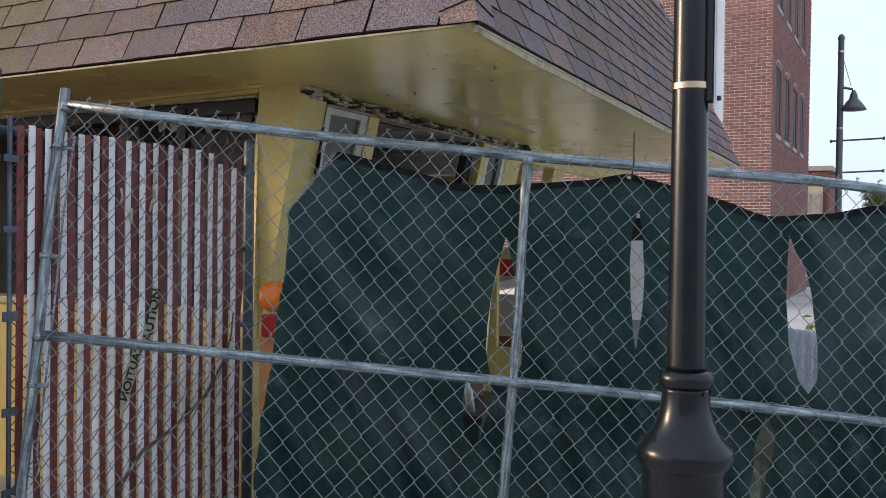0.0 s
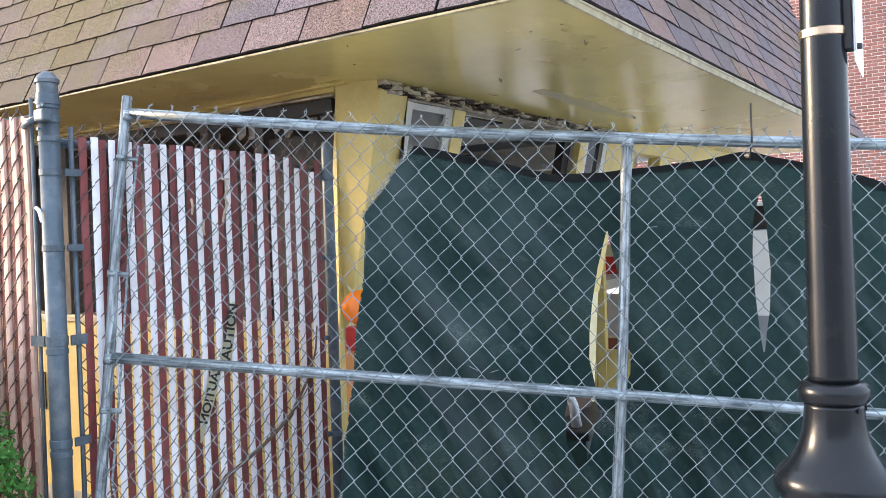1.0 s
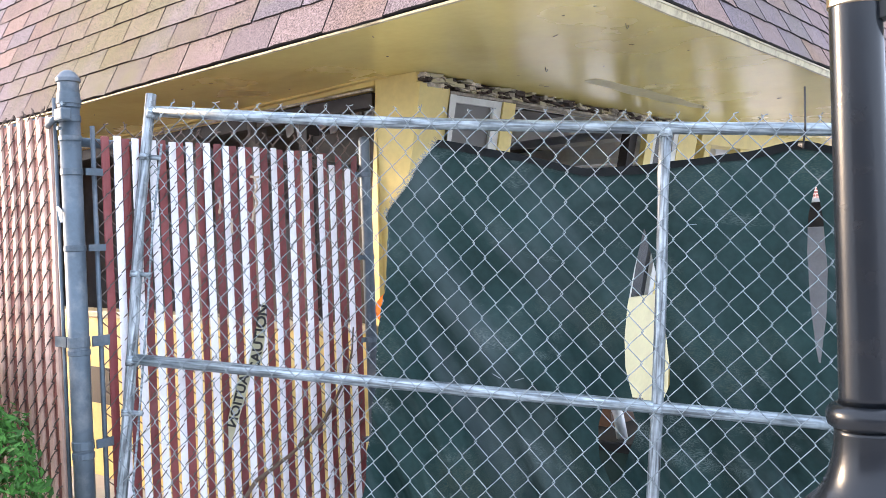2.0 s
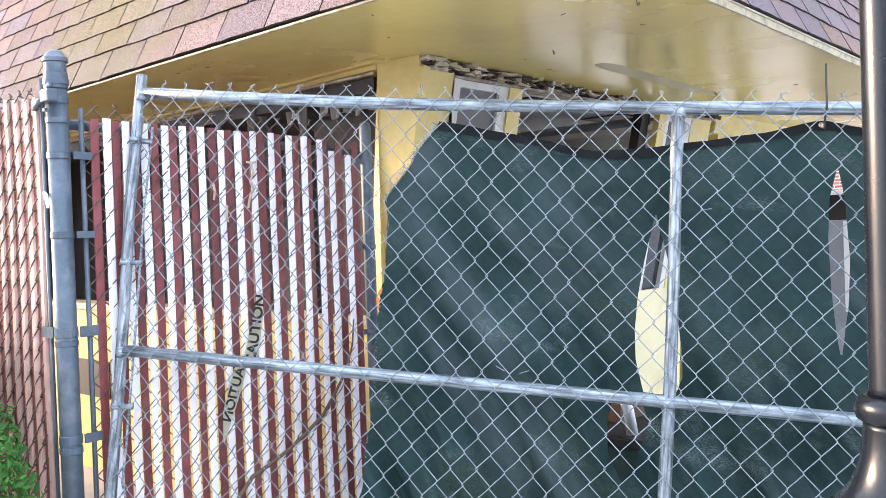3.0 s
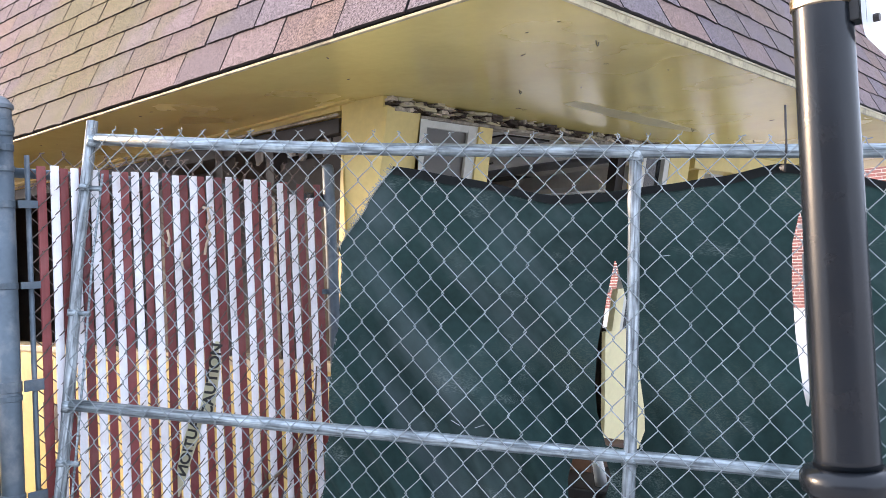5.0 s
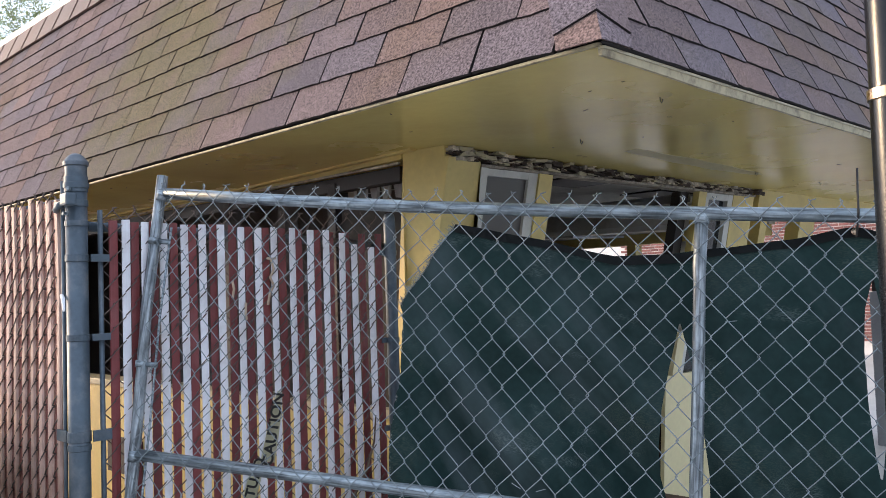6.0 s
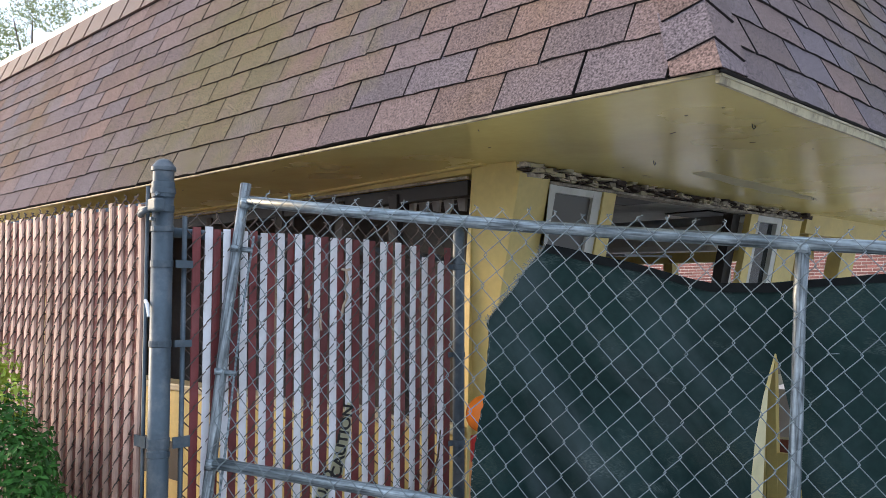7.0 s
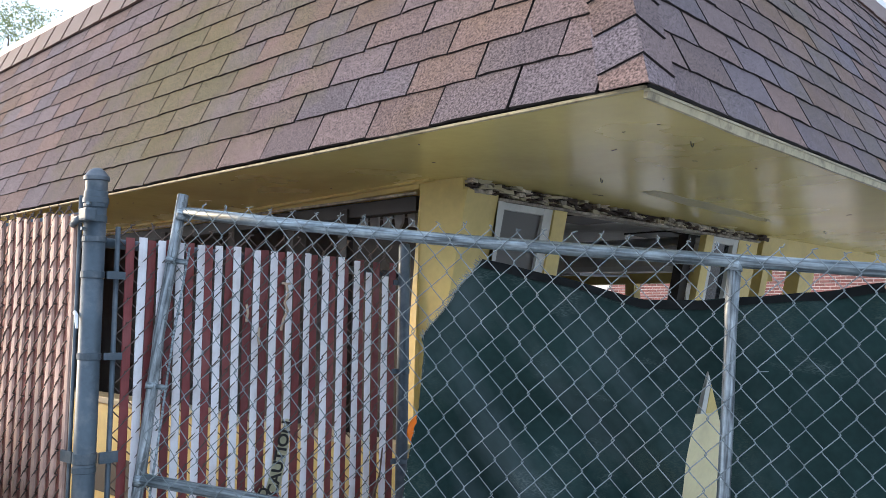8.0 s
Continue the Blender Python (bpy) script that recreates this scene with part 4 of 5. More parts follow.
# ---- torn green screen behind the gate ----
TOP = [(0.99, 0.799), (1.223, 0.769), (1.478, 0.724), (1.637, 0.735), (1.777, 0.761), (1.944, 0.792), (2.113, 0.834), (2.207, 0.815), (2.421, 0.776), (2.661, 0.725), (2.895, 0.76), (3.065, 0.806), (3.3, 0.84), (3.6, 0.80)]
LEFT = [(-1.05, 0.82), (-0.366, 0.815), (-0.233, 0.802), (-0.046, 0.827), (0.142, 0.832), (0.315, 0.842), (0.50, 0.836), (0.55, 0.824), (0.686, 0.914), (0.80, 0.985)]
SLITS = [[(1.668, 0.552), (1.645, 0.42), (1.631, 0.301), (1.628, 0.2), (1.635, 0.11), (1.663, 0.015), (1.755, 0.015), (1.772, 0.07), (1.768, 0.13), (1.752, 0.22), (1.735, 0.33), (1.702, 0.445)],
         [(2.161, 0.704), (2.145, 0.616), (2.146, 0.5), (2.158, 0.36), (2.180, 0.22), (2.195, 0.158), (2.206, 0.30), (2.204, 0.45), (2.188, 0.6)],
         [(2.75, 0.67), (2.742, 0.55), (2.746, 0.42), (2.773, 0.247), (2.82, 0.12), (2.867, 0.068), (2.884, 0.12), (2.878, 0.25), (2.85, 0.42), (2.815, 0.54), (2.775, 0.60)],
         [(2.715, -0.03), (2.745, -0.07), (2.752, -0.13), (2.742, -0.33), (2.735, -0.42), (2.672, -0.42), (2.682, -0.25), (2.695, -0.08)],
         [(1.577, 0.012), (1.563, -0.08), (1.572, -0.17), (1.615, -0.255), (1.640, -0.24), (1.684, -0.075), (1.66, -0.012), (1.61, -0.004)]]


def cloth_n(u, v):
    low = max(0.0, min(1.0, (0.45 - v) / 0.8))
    d = u * 0.86 + v * 0.50
    f = 0.030 * low * math.sin(d * 30 + 1.6 * math.sin(v * 3.4 + u)) + 0.014 * low * math.sin(d * 67 + u * 9)
    slack = max(0.0, min(1.0, (0.62 - v) / 0.5)) * max(0.0, min(1.0, (1.72 - u) / 0.35)) + 0.6 * low
    f += 0.026 * slack * math.sin(d * 14.5 + 2.2 + 0.7 * math.sin(v * 4)) - 0.022 * slack
    hang = max(0.0, min(1.0, (0.62 - v) / 0.25)) * max(0.0, min(1.0, (1.85 - u) / 0.25)) * max(0.0, min(1.0, (u - 0.80) / 0.25))
    across = 0.67 * u + 0.75 * v + 0.35 * max(0.0, -v) + 0.02 * math.sin(u * 5 + v * 3)
    f += 0.046 * hang * math.cos((across - 0.92) * 15.7) - 0.040 * hang
    f += 0.016 * low * low * math.sin(u * 17 - v * 6)
    f += 0.007 * math.sin(u * 9 + v * 7) + 0.004 * math.sin(v * 17 - u * 5)
    f += 0.012 * noise.noise(Vector((u * 3, v * 3, 0))) + 0.005 * noise.noise(Vector((u * 11, v * 11, 3))) + 0.002 * noise.noise(Vector((u * 31, v * 31, 5)))
    return min(-0.030, -0.056 - 0.055 * low + f)


NU, NV = 380, 250
verts, uv, faces = [], [], []
for j in range(NV + 1):
    for i in range(NU + 1):
        s, t = i / NU, j / NV
        top = lerp_table(TOP, 0.99 + s * 2.61)
        v = -1.05 + t * (top + 1.05)
        le = lerp_table(LEFT, v) + 0.0035 * noise.noise(Vector((0, v * 60, 7)))
        u = le + s * (3.6 - le)
        uv.append((u, v))
        verts.append(g(u, v, cloth_n(u, v)))
kept, torn = set(), {}
for j in range(NV):
    for i in range(NU):
        k = j * (NU + 1) + i
        cu, cv = uv[k][0] + 0.0037, uv[k][1] + 0.0037
        quad = (k, k + 1, k + NU + 2, k + NU + 1)
        hole = next((p for p in SLITS if inside(p, cu, cv)), None)
        if hole is None:
            faces.append(quad)
            kept.update(quad)
        else:
            for q in quad:
                torn[q] = hole
for k in kept & torn.keys():
    pu, pv = uv[k]
    best = None
    poly = torn[k]
    for (x0, y0), (x1, y1) in zip(poly, poly[1:] + poly[:1]):
        ex, ey = x1 - x0, y1 - y0
        w = max(0.0, min(1.0, ((pu - x0) * ex + (pv - y0) * ey) / (ex * ex + ey * ey)))
        qx, qy = x0 + ex * w, y0 + ey * w
        dd = (qx - pu) ** 2 + (qy - pv) ** 2
        if best is None or dd < best[0]:
            best = (dd, qx, qy)
    verts[k] = g(best[1], best[2], cloth_n(best[1], best[2]))
me = bpy.data.meshes.new("privacy_screen")
me.from_pydata(verts, [], faces)
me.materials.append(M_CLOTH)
me.shade_smooth()
screen = tagged(new("privacy_screen", me), "torn dark green woven privacy screen tied behind the gate", "privacy screen")
bm = bmesh.new()
fr = random.Random(17)
for k in range(260):
    v = fr.uniform(0.545, 0.80) if k % 4 else fr.uniform(-0.3, 0.55)
    u = lerp_table(LEFT, v)
    a = fr.uniform(-0.9, 0.9) + 2.6
    ln = fr.uniform(0.006, 0.022) if k % 4 else fr.uniform(0.003, 0.008)
    p = g(u + 0.006, v, cloth_n(u, v) + 0.004)
    d = GU * math.cos(a) + GV * math.sin(a) + GN * fr.uniform(-0.2, 0.5)
    tube(bm, [p, p + d * ln * 0.6 + GV * fr.uniform(-0.003, 0.003), p + d * ln], 0.0007, 3, False)
tagged(part("fray", bm, M_RAG_GREY, screen, "pale frayed threads along the torn edge"), kind="stuff")
bm = bmesh.new()
for k in range(81):
    u = 0.99 + 2.6 * k / 80
    v = lerp_table(TOP, u)
    nn = cloth_n(u, v) + 0.004
    bm.verts.new(g(u, v + 0.003, nn))
    bm.verts.new(g(u, v - 0.022 - 0.003 * math.sin(u * 13), nn + 0.002))
bm.verts.ensure_lookup_table()
for k in range(80):
    bm.faces.new([bm.verts[2 * k], bm.verts[2 * k + 2], bm.verts[2 * k + 3], bm.verts[2 * k + 1]])
bmesh.ops.solidify(bm, geom=list(bm.faces), thickness=0.003)
part("hem", bm, M_HEM, screen, "black folded hem")
for u in (2.113, 3.3):
    v = lerp_table(TOP, u) - 0.012
    bm = bmesh.new()
    lathe(bm, [(0.004, -0.001), (0.009, 0.0), (0.009, 0.002), (0.004, 0.003)], (0, 0, 0), 14)
    bm.transform(Matrix.Translation(g(u, v, cloth_n(u, v) + 0.008)) @ GM.to_3x3().to_4x4())
    part("grommet", bm, M_BAND, screen, "small metal grommet")

# ---- main post and slatted fences ----
post = thing("fence_post", (-2.7825, 2.190, 0), "thick grey steel fence post with a domed cap and bands", "fence post")
PX, PY, PR = -2.7825, 2.190, 0.0335
bm = bmesh.new()
lathe(bm, [(PR, 0.0), (PR, 1.965)], (PX, PY, 0), 28)
part("shaft", bm, M_GALV_DULL, post, "", True)
bm = bmesh.new()
lathe(bm, [(PR + 0.001, 1.928), (PR + 0.006, 1.929), (PR + 0.006, 1.946), (PR + 0.003, 1.947), (PR + 0.003, 1.966), (PR, 1.968), (PR, 2.000), (PR + 0.006, 2.002), (PR + 0.006, 2.014), (PR - 0.001, 2.022), (PR - 0.010, 2.034), (PR - 0.022, 2.041), (0.002, 2.043)], (PX, PY, 0), 48)
part("cap", bm, M_GALV_DULL, post, "domed steel cap with a collar")
bm = bmesh.new()
tube(bm, [(PX - 0.115, PY - 0.020, 1.868), (PX - 0.085, PY - 0.030, 1.872), (PX - 0.02, PY - 0.040, 1.878)], [0.012, 0.011, 0.010], 8)
part("arm", bm, M_GALV_DULL, post, "short steel arm clamped to the fence", True)
for a, z in ((-0.9, 1.925), (-1.35, 1.845)):
    bm = bmesh.new()
    tube(bm, [(PX + PR * math.cos(a), PY + PR * math.sin(a), z), (PX + (PR + 0.016) * math.cos(a), PY + (PR + 0.016) * math.sin(a), z)], 0.006, 6)
    part("bolt", bm, M_GALV, post)
SD = Vector((0.13018, 0.99149, 0))
for z, tall in ((1.925, 0.020), (1.880, 0.024), (1.815, 0.02), (1.703, 0.024), (1.448, 0.022), (1.135, 0.035), (1.10, 0.02), (0.79, 0.03), (0.755, 0.022), (0.5, 0.024)):
    bm = bmesh.new()
    band(bm, (PX, PY), PR, z, tall)
    a = Vector((PX, PY, z)) + SD * (PR - 0.002) + Vector((0.028, 0, 0))
    if z in (1.703, 1.448, 1.135, 0.79, 0.5):
        e = a + SD * 0.062 + Vector((-0.012, 0, 0))
        hexa(bm, [a + Vector((-.004, 0, -tall / 2)), a + Vector((.004, 0, -tall / 2)), e + Vector((.004, 0, -tall / 2)), e + Vector((-.004, 0, -tall / 2)),
                  a + Vector((-.004, 0, tall / 2)), a + Vector((.004, 0, tall / 2)), e + Vector((.004, 0, tall / 2)), e + Vector((-.004, 0, tall / 2))])
    if z in (1.880, 1.135):
        box(bm, PX - 0.11, PX - PR + 0.004, PY - 0.03, PY - 0.022, z - tall / 2, z + tall / 2)
    part("tension_band", bm, M_GALV_DULL, post, "steel band with a bolt")
bm = boxm(PX + 0.004, PX + 0.060, PY - 0.056, PY - 0.020, 1.868, 1.908, 0.007)
part("bracket", bm, M_GALV_DULL, post, "square rail clamp")
bm = bmesh.new()
tube(bm, [(PX - 0.03, PY - 0.038, 1.585), (PX + 0.0, PY - 0.046, 1.575), (PX + 0.022, PY - 0.052, 1.535)], [0.006, 0.007, 0.004], 8)
part("clip", bm, M_SIGN, post, "loose pale metal clip")


def slat_mesh(name, width, z0, z1, material, depth=0.005):
    """A flat hollow-looking fence slat with rounded edges and a slight bow."""
    bm = bmesh.new()
    rings = []
    n = 6
    for k in range(n + 1):
        z = z0 + (z1 - z0) * k / n
        o = 0.0025 * math.sin(k * 2.3)
        rings.append([bm.verts.new(Vector((x + 0.001 * math.sin(k * 1.7), z, y + o))) for x, y in
                      ((-width / 2, 0), (-width / 2 + 0.003, -depth / 2), (0, -depth / 2 - 0.001), (width / 2 - 0.003, -depth / 2), (width / 2, 0), (width / 2 - 0.003, depth / 2), (0, depth / 2 + 0.001), (-width / 2 + 0.003, depth / 2))])
    for a, b in zip(rings, rings[1:]):
        for k in range(8):
            bm.faces.new((a[k], a[(k + 1) % 8], b[(k + 1) % 8], b[k]))
    bm.faces.new(list(reversed(rings[0])))
    bm.faces.new(rings[-1])
    return mesh_of(bm, name, material)


def plane_frame(origin, along):
    """A frame whose x runs along the fence, y up, z towards the walk."""
    a = Vector(along).normalized()
    n = a.cross(Vector((0, 0, 1)))
    return Matrix(((a.x, 0, n.x, origin[0]), (a.y, 0, n.y, origin[1]), (a.z, 1, n.z, origin[2]), (0, 0, 0, 1)))


SLAT_W = slat_mesh("slat", 0.0285, 0.05, 1.805, M_SLAT_W)
SLAT_M = slat_mesh("slat", 0.0295, 0.05, 1.805, M_SLAT_M)
panel = thing("slatted_fence", (-2.70, 2.8, 0), "chain-link panel woven with white and maroon plastic slats", "fence panel")
SM = plane_frame((-2.776, 2.262, 0.0), SD)
rng = random.Random(3)
for i in range(31):
    u = 0.042 + 0.0344 * i
    white = i % 2 == 1
    drop = -0.034 * u + rng.uniform(-0.006, 0.004) - (0.05 if i in (27, 29) else 0)
    m = SM @ pose(u, 0.028 + drop, 0.004 if white else -0.004, 0, rng.uniform(-9, 9), rng.uniform(-0.25, 0.25))
    part("slat", SLAT_W if white else SLAT_M, None, panel, at=m)
for w in fabric(panel, SM @ Matrix.Translation((0.008, 0.03, 0.0)), 1.09, 1.815, 0.0688, 0.078, 0.0021, M_WIRE_OLD, 8, 0.0, 0.0085):
    w.name = "wire"
bm = bmesh.new()
tube(bm, [(-2.772, 2.262, 0.05), (-2.772, 2.262, 1.86)], 0.0085, 10)
part("tension_bar", bm, M_GALV_DULL, panel, "flat steel tension bar", True)
bm = bmesh.new()
tube(bm, [SM @ Vector((-0.05, 1.81, -0.035)), SM @ Vector((0.55, 1.785, -0.035)), SM @ Vector((1.12, 1.75, -0.035))], 0.0165, 12)
part("top_rail", bm, M_GALV_DULL, panel, "grey steel rail behind the slats", True)

gate_post = thing("fence_post", (-2.632, 3.372, 0), "slim grey steel post at the end of the slatted panel", "fence post")
bm = bmesh.new()
lathe(bm, [(0.024, 0), (0.024, 1.86), (0.020, 1.875), (0.004, 1.882)], (-2.625, 3.385, 0), 20)
part("shaft", bm, M_GALV_DULL, gate_post, "", True)
for z in (1.72, 1.37, 1.02, 0.6):
    bm = bmesh.new()
    band(bm, (-2.625, 3.385), 0.024, z, 0.022)
    box(bm, -2.652, -2.630, 3.335, 3.364, z - 0.010, z + 0.010)
    part("tension_band", bm, M_GALV_DULL, gate_post, "steel band")

left_fence = thing("slatted_fence", (-4.5, 2.16, 0), "long chain-link fence woven with faded white and maroon slats", "fence")
LM = plane_frame((-8.2, 1.90, 0.0), (5.36, 0.285, 0))
SLAT_LW = slat_mesh("slat", 0.0310, 0.05, 1.915, M_SLAT_FADED, 0.014)
SLAT_LM = slat_mesh("slat", 0.0330, 0.05, 1.90, M_SLAT_DULL, 0.012)
rng = random.Random(31)
for i in range(152):
    u = 5.30 - 0.0344 * i
    white = i % 2 == 0
    m = LM @ pose(u, rng.uniform(-0.012, 0.006), 0.002 if white else -0.005, 0, rng.uniform(-6, 4) if white else rng.uniform(-6, 6), rng.uniform(-0.2, 0.2))
    part("slat", SLAT_LW if white else SLAT_LM, None, left_fence, at=m)
fabric(left_fence, LM @ Matrix.Translation((0.03, 0.05, 0.002)), 5.29, 1.89, 0.0688, 0.078, 0.0026, M_WIRE_OLD, 18, 0.0, 0.0095)
bm = bmesh.new()
tube(bm, [LM @ Vector((0.0, 1.90, -0.035)), LM @ Vector((5.36, 1.90, -0.035))], 0.0165, 12)
part("top_rail", bm, M_GALV_DULL, left_fence, "grey steel rail behind the slats", True)
bm = bmesh.new()
tube(bm, [(-2.865, 2.178, 0.05), (-2.865, 2.178, 1.96)], 0.007, 8)
part("tension_bar", bm, M_GALV_DULL, left_fence, "flat steel tension bar", True)

# caution tape, string and cable on the slatted panel
tape = thing("caution_tape", SM @ Vector((0.6, 0.8, 0.02)), "faded strip of caution tape hanging on the slats", "tape")


def ribbon(points, width, name, label):
    bm = bmesh.new()
    pts = [SM @ Vector(p) for p in points]
    prev = None
    for k, p in enumerate(pts):
        d = (pts[min(k + 1, len(pts) - 1)] - pts[max(k - 1, 0)]).normalized()
        s = d.cross(SM.to_3x3() @ Vector((0, 0, 1))).normalized() * width[k] / 2
        a, b = bm.verts.new(p - s), bm.verts.new(p + s)
        if prev:
            bm.faces.new((prev[0], prev[1], b, a))
        prev = (a, b)
    bmesh.ops.solidify(bm, geom=list(bm.faces), thickness=0.0008)
    return part(name, bm, M_TAPE, tape, label)


ribbon([(0.620, 1.215, 0.014), (0.607, 1.13, 0.016), (0.590, 1.06, 0.016), (0.568, 0.965, 0.015)], [0.012, 0.040, 0.050, 0.056], "strip", "pale strip with black letters")
ribbon([(0.538, 0.975, 0.017), (0.500, 0.87, 0.018), (0.472, 0.79, 0.018), (0.452, 0.69, 0.016)], [0.046, 0.052, 0.044, 0.006], "strip", "pale strip, reverse side")


def lettering(text, centre, turn, size, flip):
    cu = bpy.data.curves.new("letters", "FONT")
    cu.body, cu.size, cu.align_x, cu.align_y, cu.extrude = text, size, "CENTER", "CENTER", 0.0004
    cu.offset = size * 0.028
    tmp = bpy.data.objects.new("letters", cu)
    me = bpy.data.meshes.new_from_object(tmp)
    bpy.data.objects.remove(tmp)
    me.materials.append(M_INK)
    m = SM @ pose(*centre, 0, 0, turn) @ Matrix.Diagonal((-1 if flip else 1, 1, 1, 1))
    me.transform(m)
    return part("lettering", me, None, tape, "black block letters")


lettering("CAUTION", (0.593, 1.080, 0.0185), 78, 0.058, False)
lettering("CAUTION", (0.500, 0.872, 0.0205), 71, 0.052, True)
twig = thing("twig", SM @ Vector((0.8, 0.7, 0.03)), "dry grey-brown twig caught in the slatted fence", "twig")
bm = bmesh.new()
rng = random.Random(21)
line = [(1.035, 1.08), (1.02, 0.98), (0.985, 0.87), (0.93, 0.80), (0.875, 0.725), (0.80, 0.665), (0.72, 0.62), (0.63, 0.575), (0.56, 0.545), (0.50, 0.48), (0.44, 0.40)]
tube(bm, [SM @ Vector((u + rng.uniform(-0.004, 0.004), z + rng.uniform(-0.004, 0.004), 0.018)) for u, z in line], [0.003, 0.004, 0.0055, 0.006, 0.007, 0.0075, 0.007, 0.0075, 0.008, 0.008, 0.008], 7)
for (u, z), (du, dz) in zip(line[3:9:2], ((0.03, 0.05), (-0.02, 0.06), (0.03, 0.03))):
    tube(bm, [SM @ Vector((u, z, 0.018)), SM @ Vector((u + du, z + dz, 0.022))], [0.004, 0.0015], 6)
part("stem", bm, M_BARK, twig, "", True)
rag = thing("string", SM @ Vector((0.6, 1.6, 0.02)), "knotted tan string tied on the slatted panel", "string")
for pts in ([(0.585, 1.70, 0.014), (0.605, 1.697, 0.018), (0.620, 1.70, 0.014)], [(0.600, 1.70, 0.016), (0.610, 1.66, 0.018), (0.595, 1.63, 0.018), (0.610, 1.60, 0.016)], [(0.610, 1.60, 0.016), (0.592, 1.57, 0.018), (0.585, 1.53, 0.016)], [(0.450, 1.62, 0.014), (0.455, 1.59, 0.016), (0.450, 1.56, 0.014)], [(0.50, 1.54, 0.014), (0.497, 1.50, 0.016), (0.502, 1.48, 0.014)]):
    bm = bmesh.new()
    tube(bm, [SM @ Vector(p) for p in pts], 0.0045, 6)
    part("strand", bm, M_RAG, rag, "", True)

# ---- barricade with an orange warning light, behind the gate ----
barricade = thing("barricade", (-2.375, 3.30, 0), "orange construction barricade with a round warning light", "barricade")
BX, BY = -2.385, 3.28
part("board", boxm(BX - 0.10, BX + 0.12, BY + 0.02, BY + 0.045, 0.62, 0.98, 0.004), M_PEACH, barricade, "faded orange and peach board")
part("leg", boxm(BX - 0.09, BX - 0.05, BY + 0.046, BY + 0.08, 0.0, 1.0, 0.004), M_PEACH, barricade)
part("leg", boxm(BX + 0.06, BX + 0.10, BY + 0.046, BY + 0.08, 0.0, 1.0, 0.004), M_PEACH, barricade)
part("light_base", boxm(BX - 0.06, BX + 0.06, BY - 0.02, BY + 0.05, 0.981, 1.085, 0.012), M_RED, barricade, "red battery case")
bm = bmesh.new()
lathe(bm, [(0.045, -0.03), (0.072, -0.026), (0.075, -0.01), (0.060, 0.02), (0.036, 0.034), (0.004, 0.038)], (0, 0, 0), 28)
bm.transform(Matrix.Translation((BX, BY, 1.172)) @ pose(0, 0, 0, 62, 0, 30))
part("lens", bm, M_LENS, barricade, "ribbed orange lens", True)
part("switch", boxm(BX + 0.045, BX + 0.085, BY - 0.05, BY - 0.021, 1.0, 1.09, 0.006), M_BLACKPLASTIC, barricade, "black strap")

# things behind the torn slits
rag_sheet = thing("rag", g(2.72, 0.0, -0.19), "olive-grey ragged cloth hanging behind the screen from the gate rail", "cloth")
bm = bmesh.new()
grid = [[bm.verts.new(g(2.58 + 0.02 * a, -0.62 + 0.032 * b, -0.17 + 0.012 * math.sin(a * 1.3 + b * 0.5) + 0.006 * math.sin(b * 1.9))) for a in range(16)] for b in range(21)]
for lower, upper in zip(grid, grid[1:]):
    for a in range(15):
        bm.faces.new((lower[a], lower[a + 1], upper[a + 1], upper[a]))
bmesh.ops.solidify(bm, geom=list(bm.faces), thickness=0.002)
part("cloth", bm, M_RAG_OLIVE, rag_sheet, "", True)
for u in (2.60, 2.72, 2.84):
    bm = bmesh.new()
    tube(bm, [g(u, 0.016, -0.17), g(u, 0.024, -0.06), g(u, 0.020, 0.0), g(u, -0.022, 0.004)], 0.002, 6)
    part("tie", bm, M_RAG_GREY, rag_sheet, "thin grey string")
crate = thing("utility_bin", (-1.75, 3.75, 0), "dark green steel bin behind the screen", "bin")
part("body", boxm(-2.12, -1.55, 3.65, 4.2, 0.0, 0.62, 0.01), M_TEAL, crate)
part("lid", boxm(-2.14, -1.53, 3.63, 4.22, 0.621, 0.66, 0.008), M_BLACKPLASTIC, crate, "black lid")
saw = thing("metal_bracket", (-1.78, 3.8, 0.66), "white bent metal arm standing on the bin", "bracket")
bm = bmesh.new()
tube(bm, [(-1.615, 3.70, 0.662), (-1.622, 3.69, 0.75), (-1.650, 3.68, 0.82), (-1.690, 3.68, 0.855)], [0.022, 0.020, 0.015, 0.008], 10)
part("arm", bm, M_WHITE, saw, "", True)
carton = thing("cardboard_box", (-1.83, 3.95, 0.66), "brown cardboard box standing on the bin", "box")
part("body", boxm(-2.00, -1.74, 3.83, 4.10, 0.661, 0.735, 0.004), M_CARD, carton)
part("flap", boxm(-1.998, -1.742, 3.832, 3.96, 0.7355, 0.739, 0.001), M_STONE, carton, "pale taped flap")
board = thing("sign_board", (-2.95, 6.96, 0), "red, white and grey board standing inside the open bay", "board")
for za, zb, m, lab in ((0.022, 0.499, M_INNER, "dark lower panel"), (0.500, 0.603, M_SLAT_DULL, "dark red panel"), (0.604, 0.620, M_TRIM, "pale ledge"), (0.621, 0.955, M_STONE, "grey-brown panel"),
                       (1.052, 1.109, M_STONE, "grey strip"), (1.110, 1.250, M_RED, "red panel"), (1.251, 1.345, M_TRIM, "faded white strip")):
    part("panel", boxm(-3.15, -2.76, 6.955, 6.985, za, zb, 0.003), m, board, lab)
bm = bmesh.new()
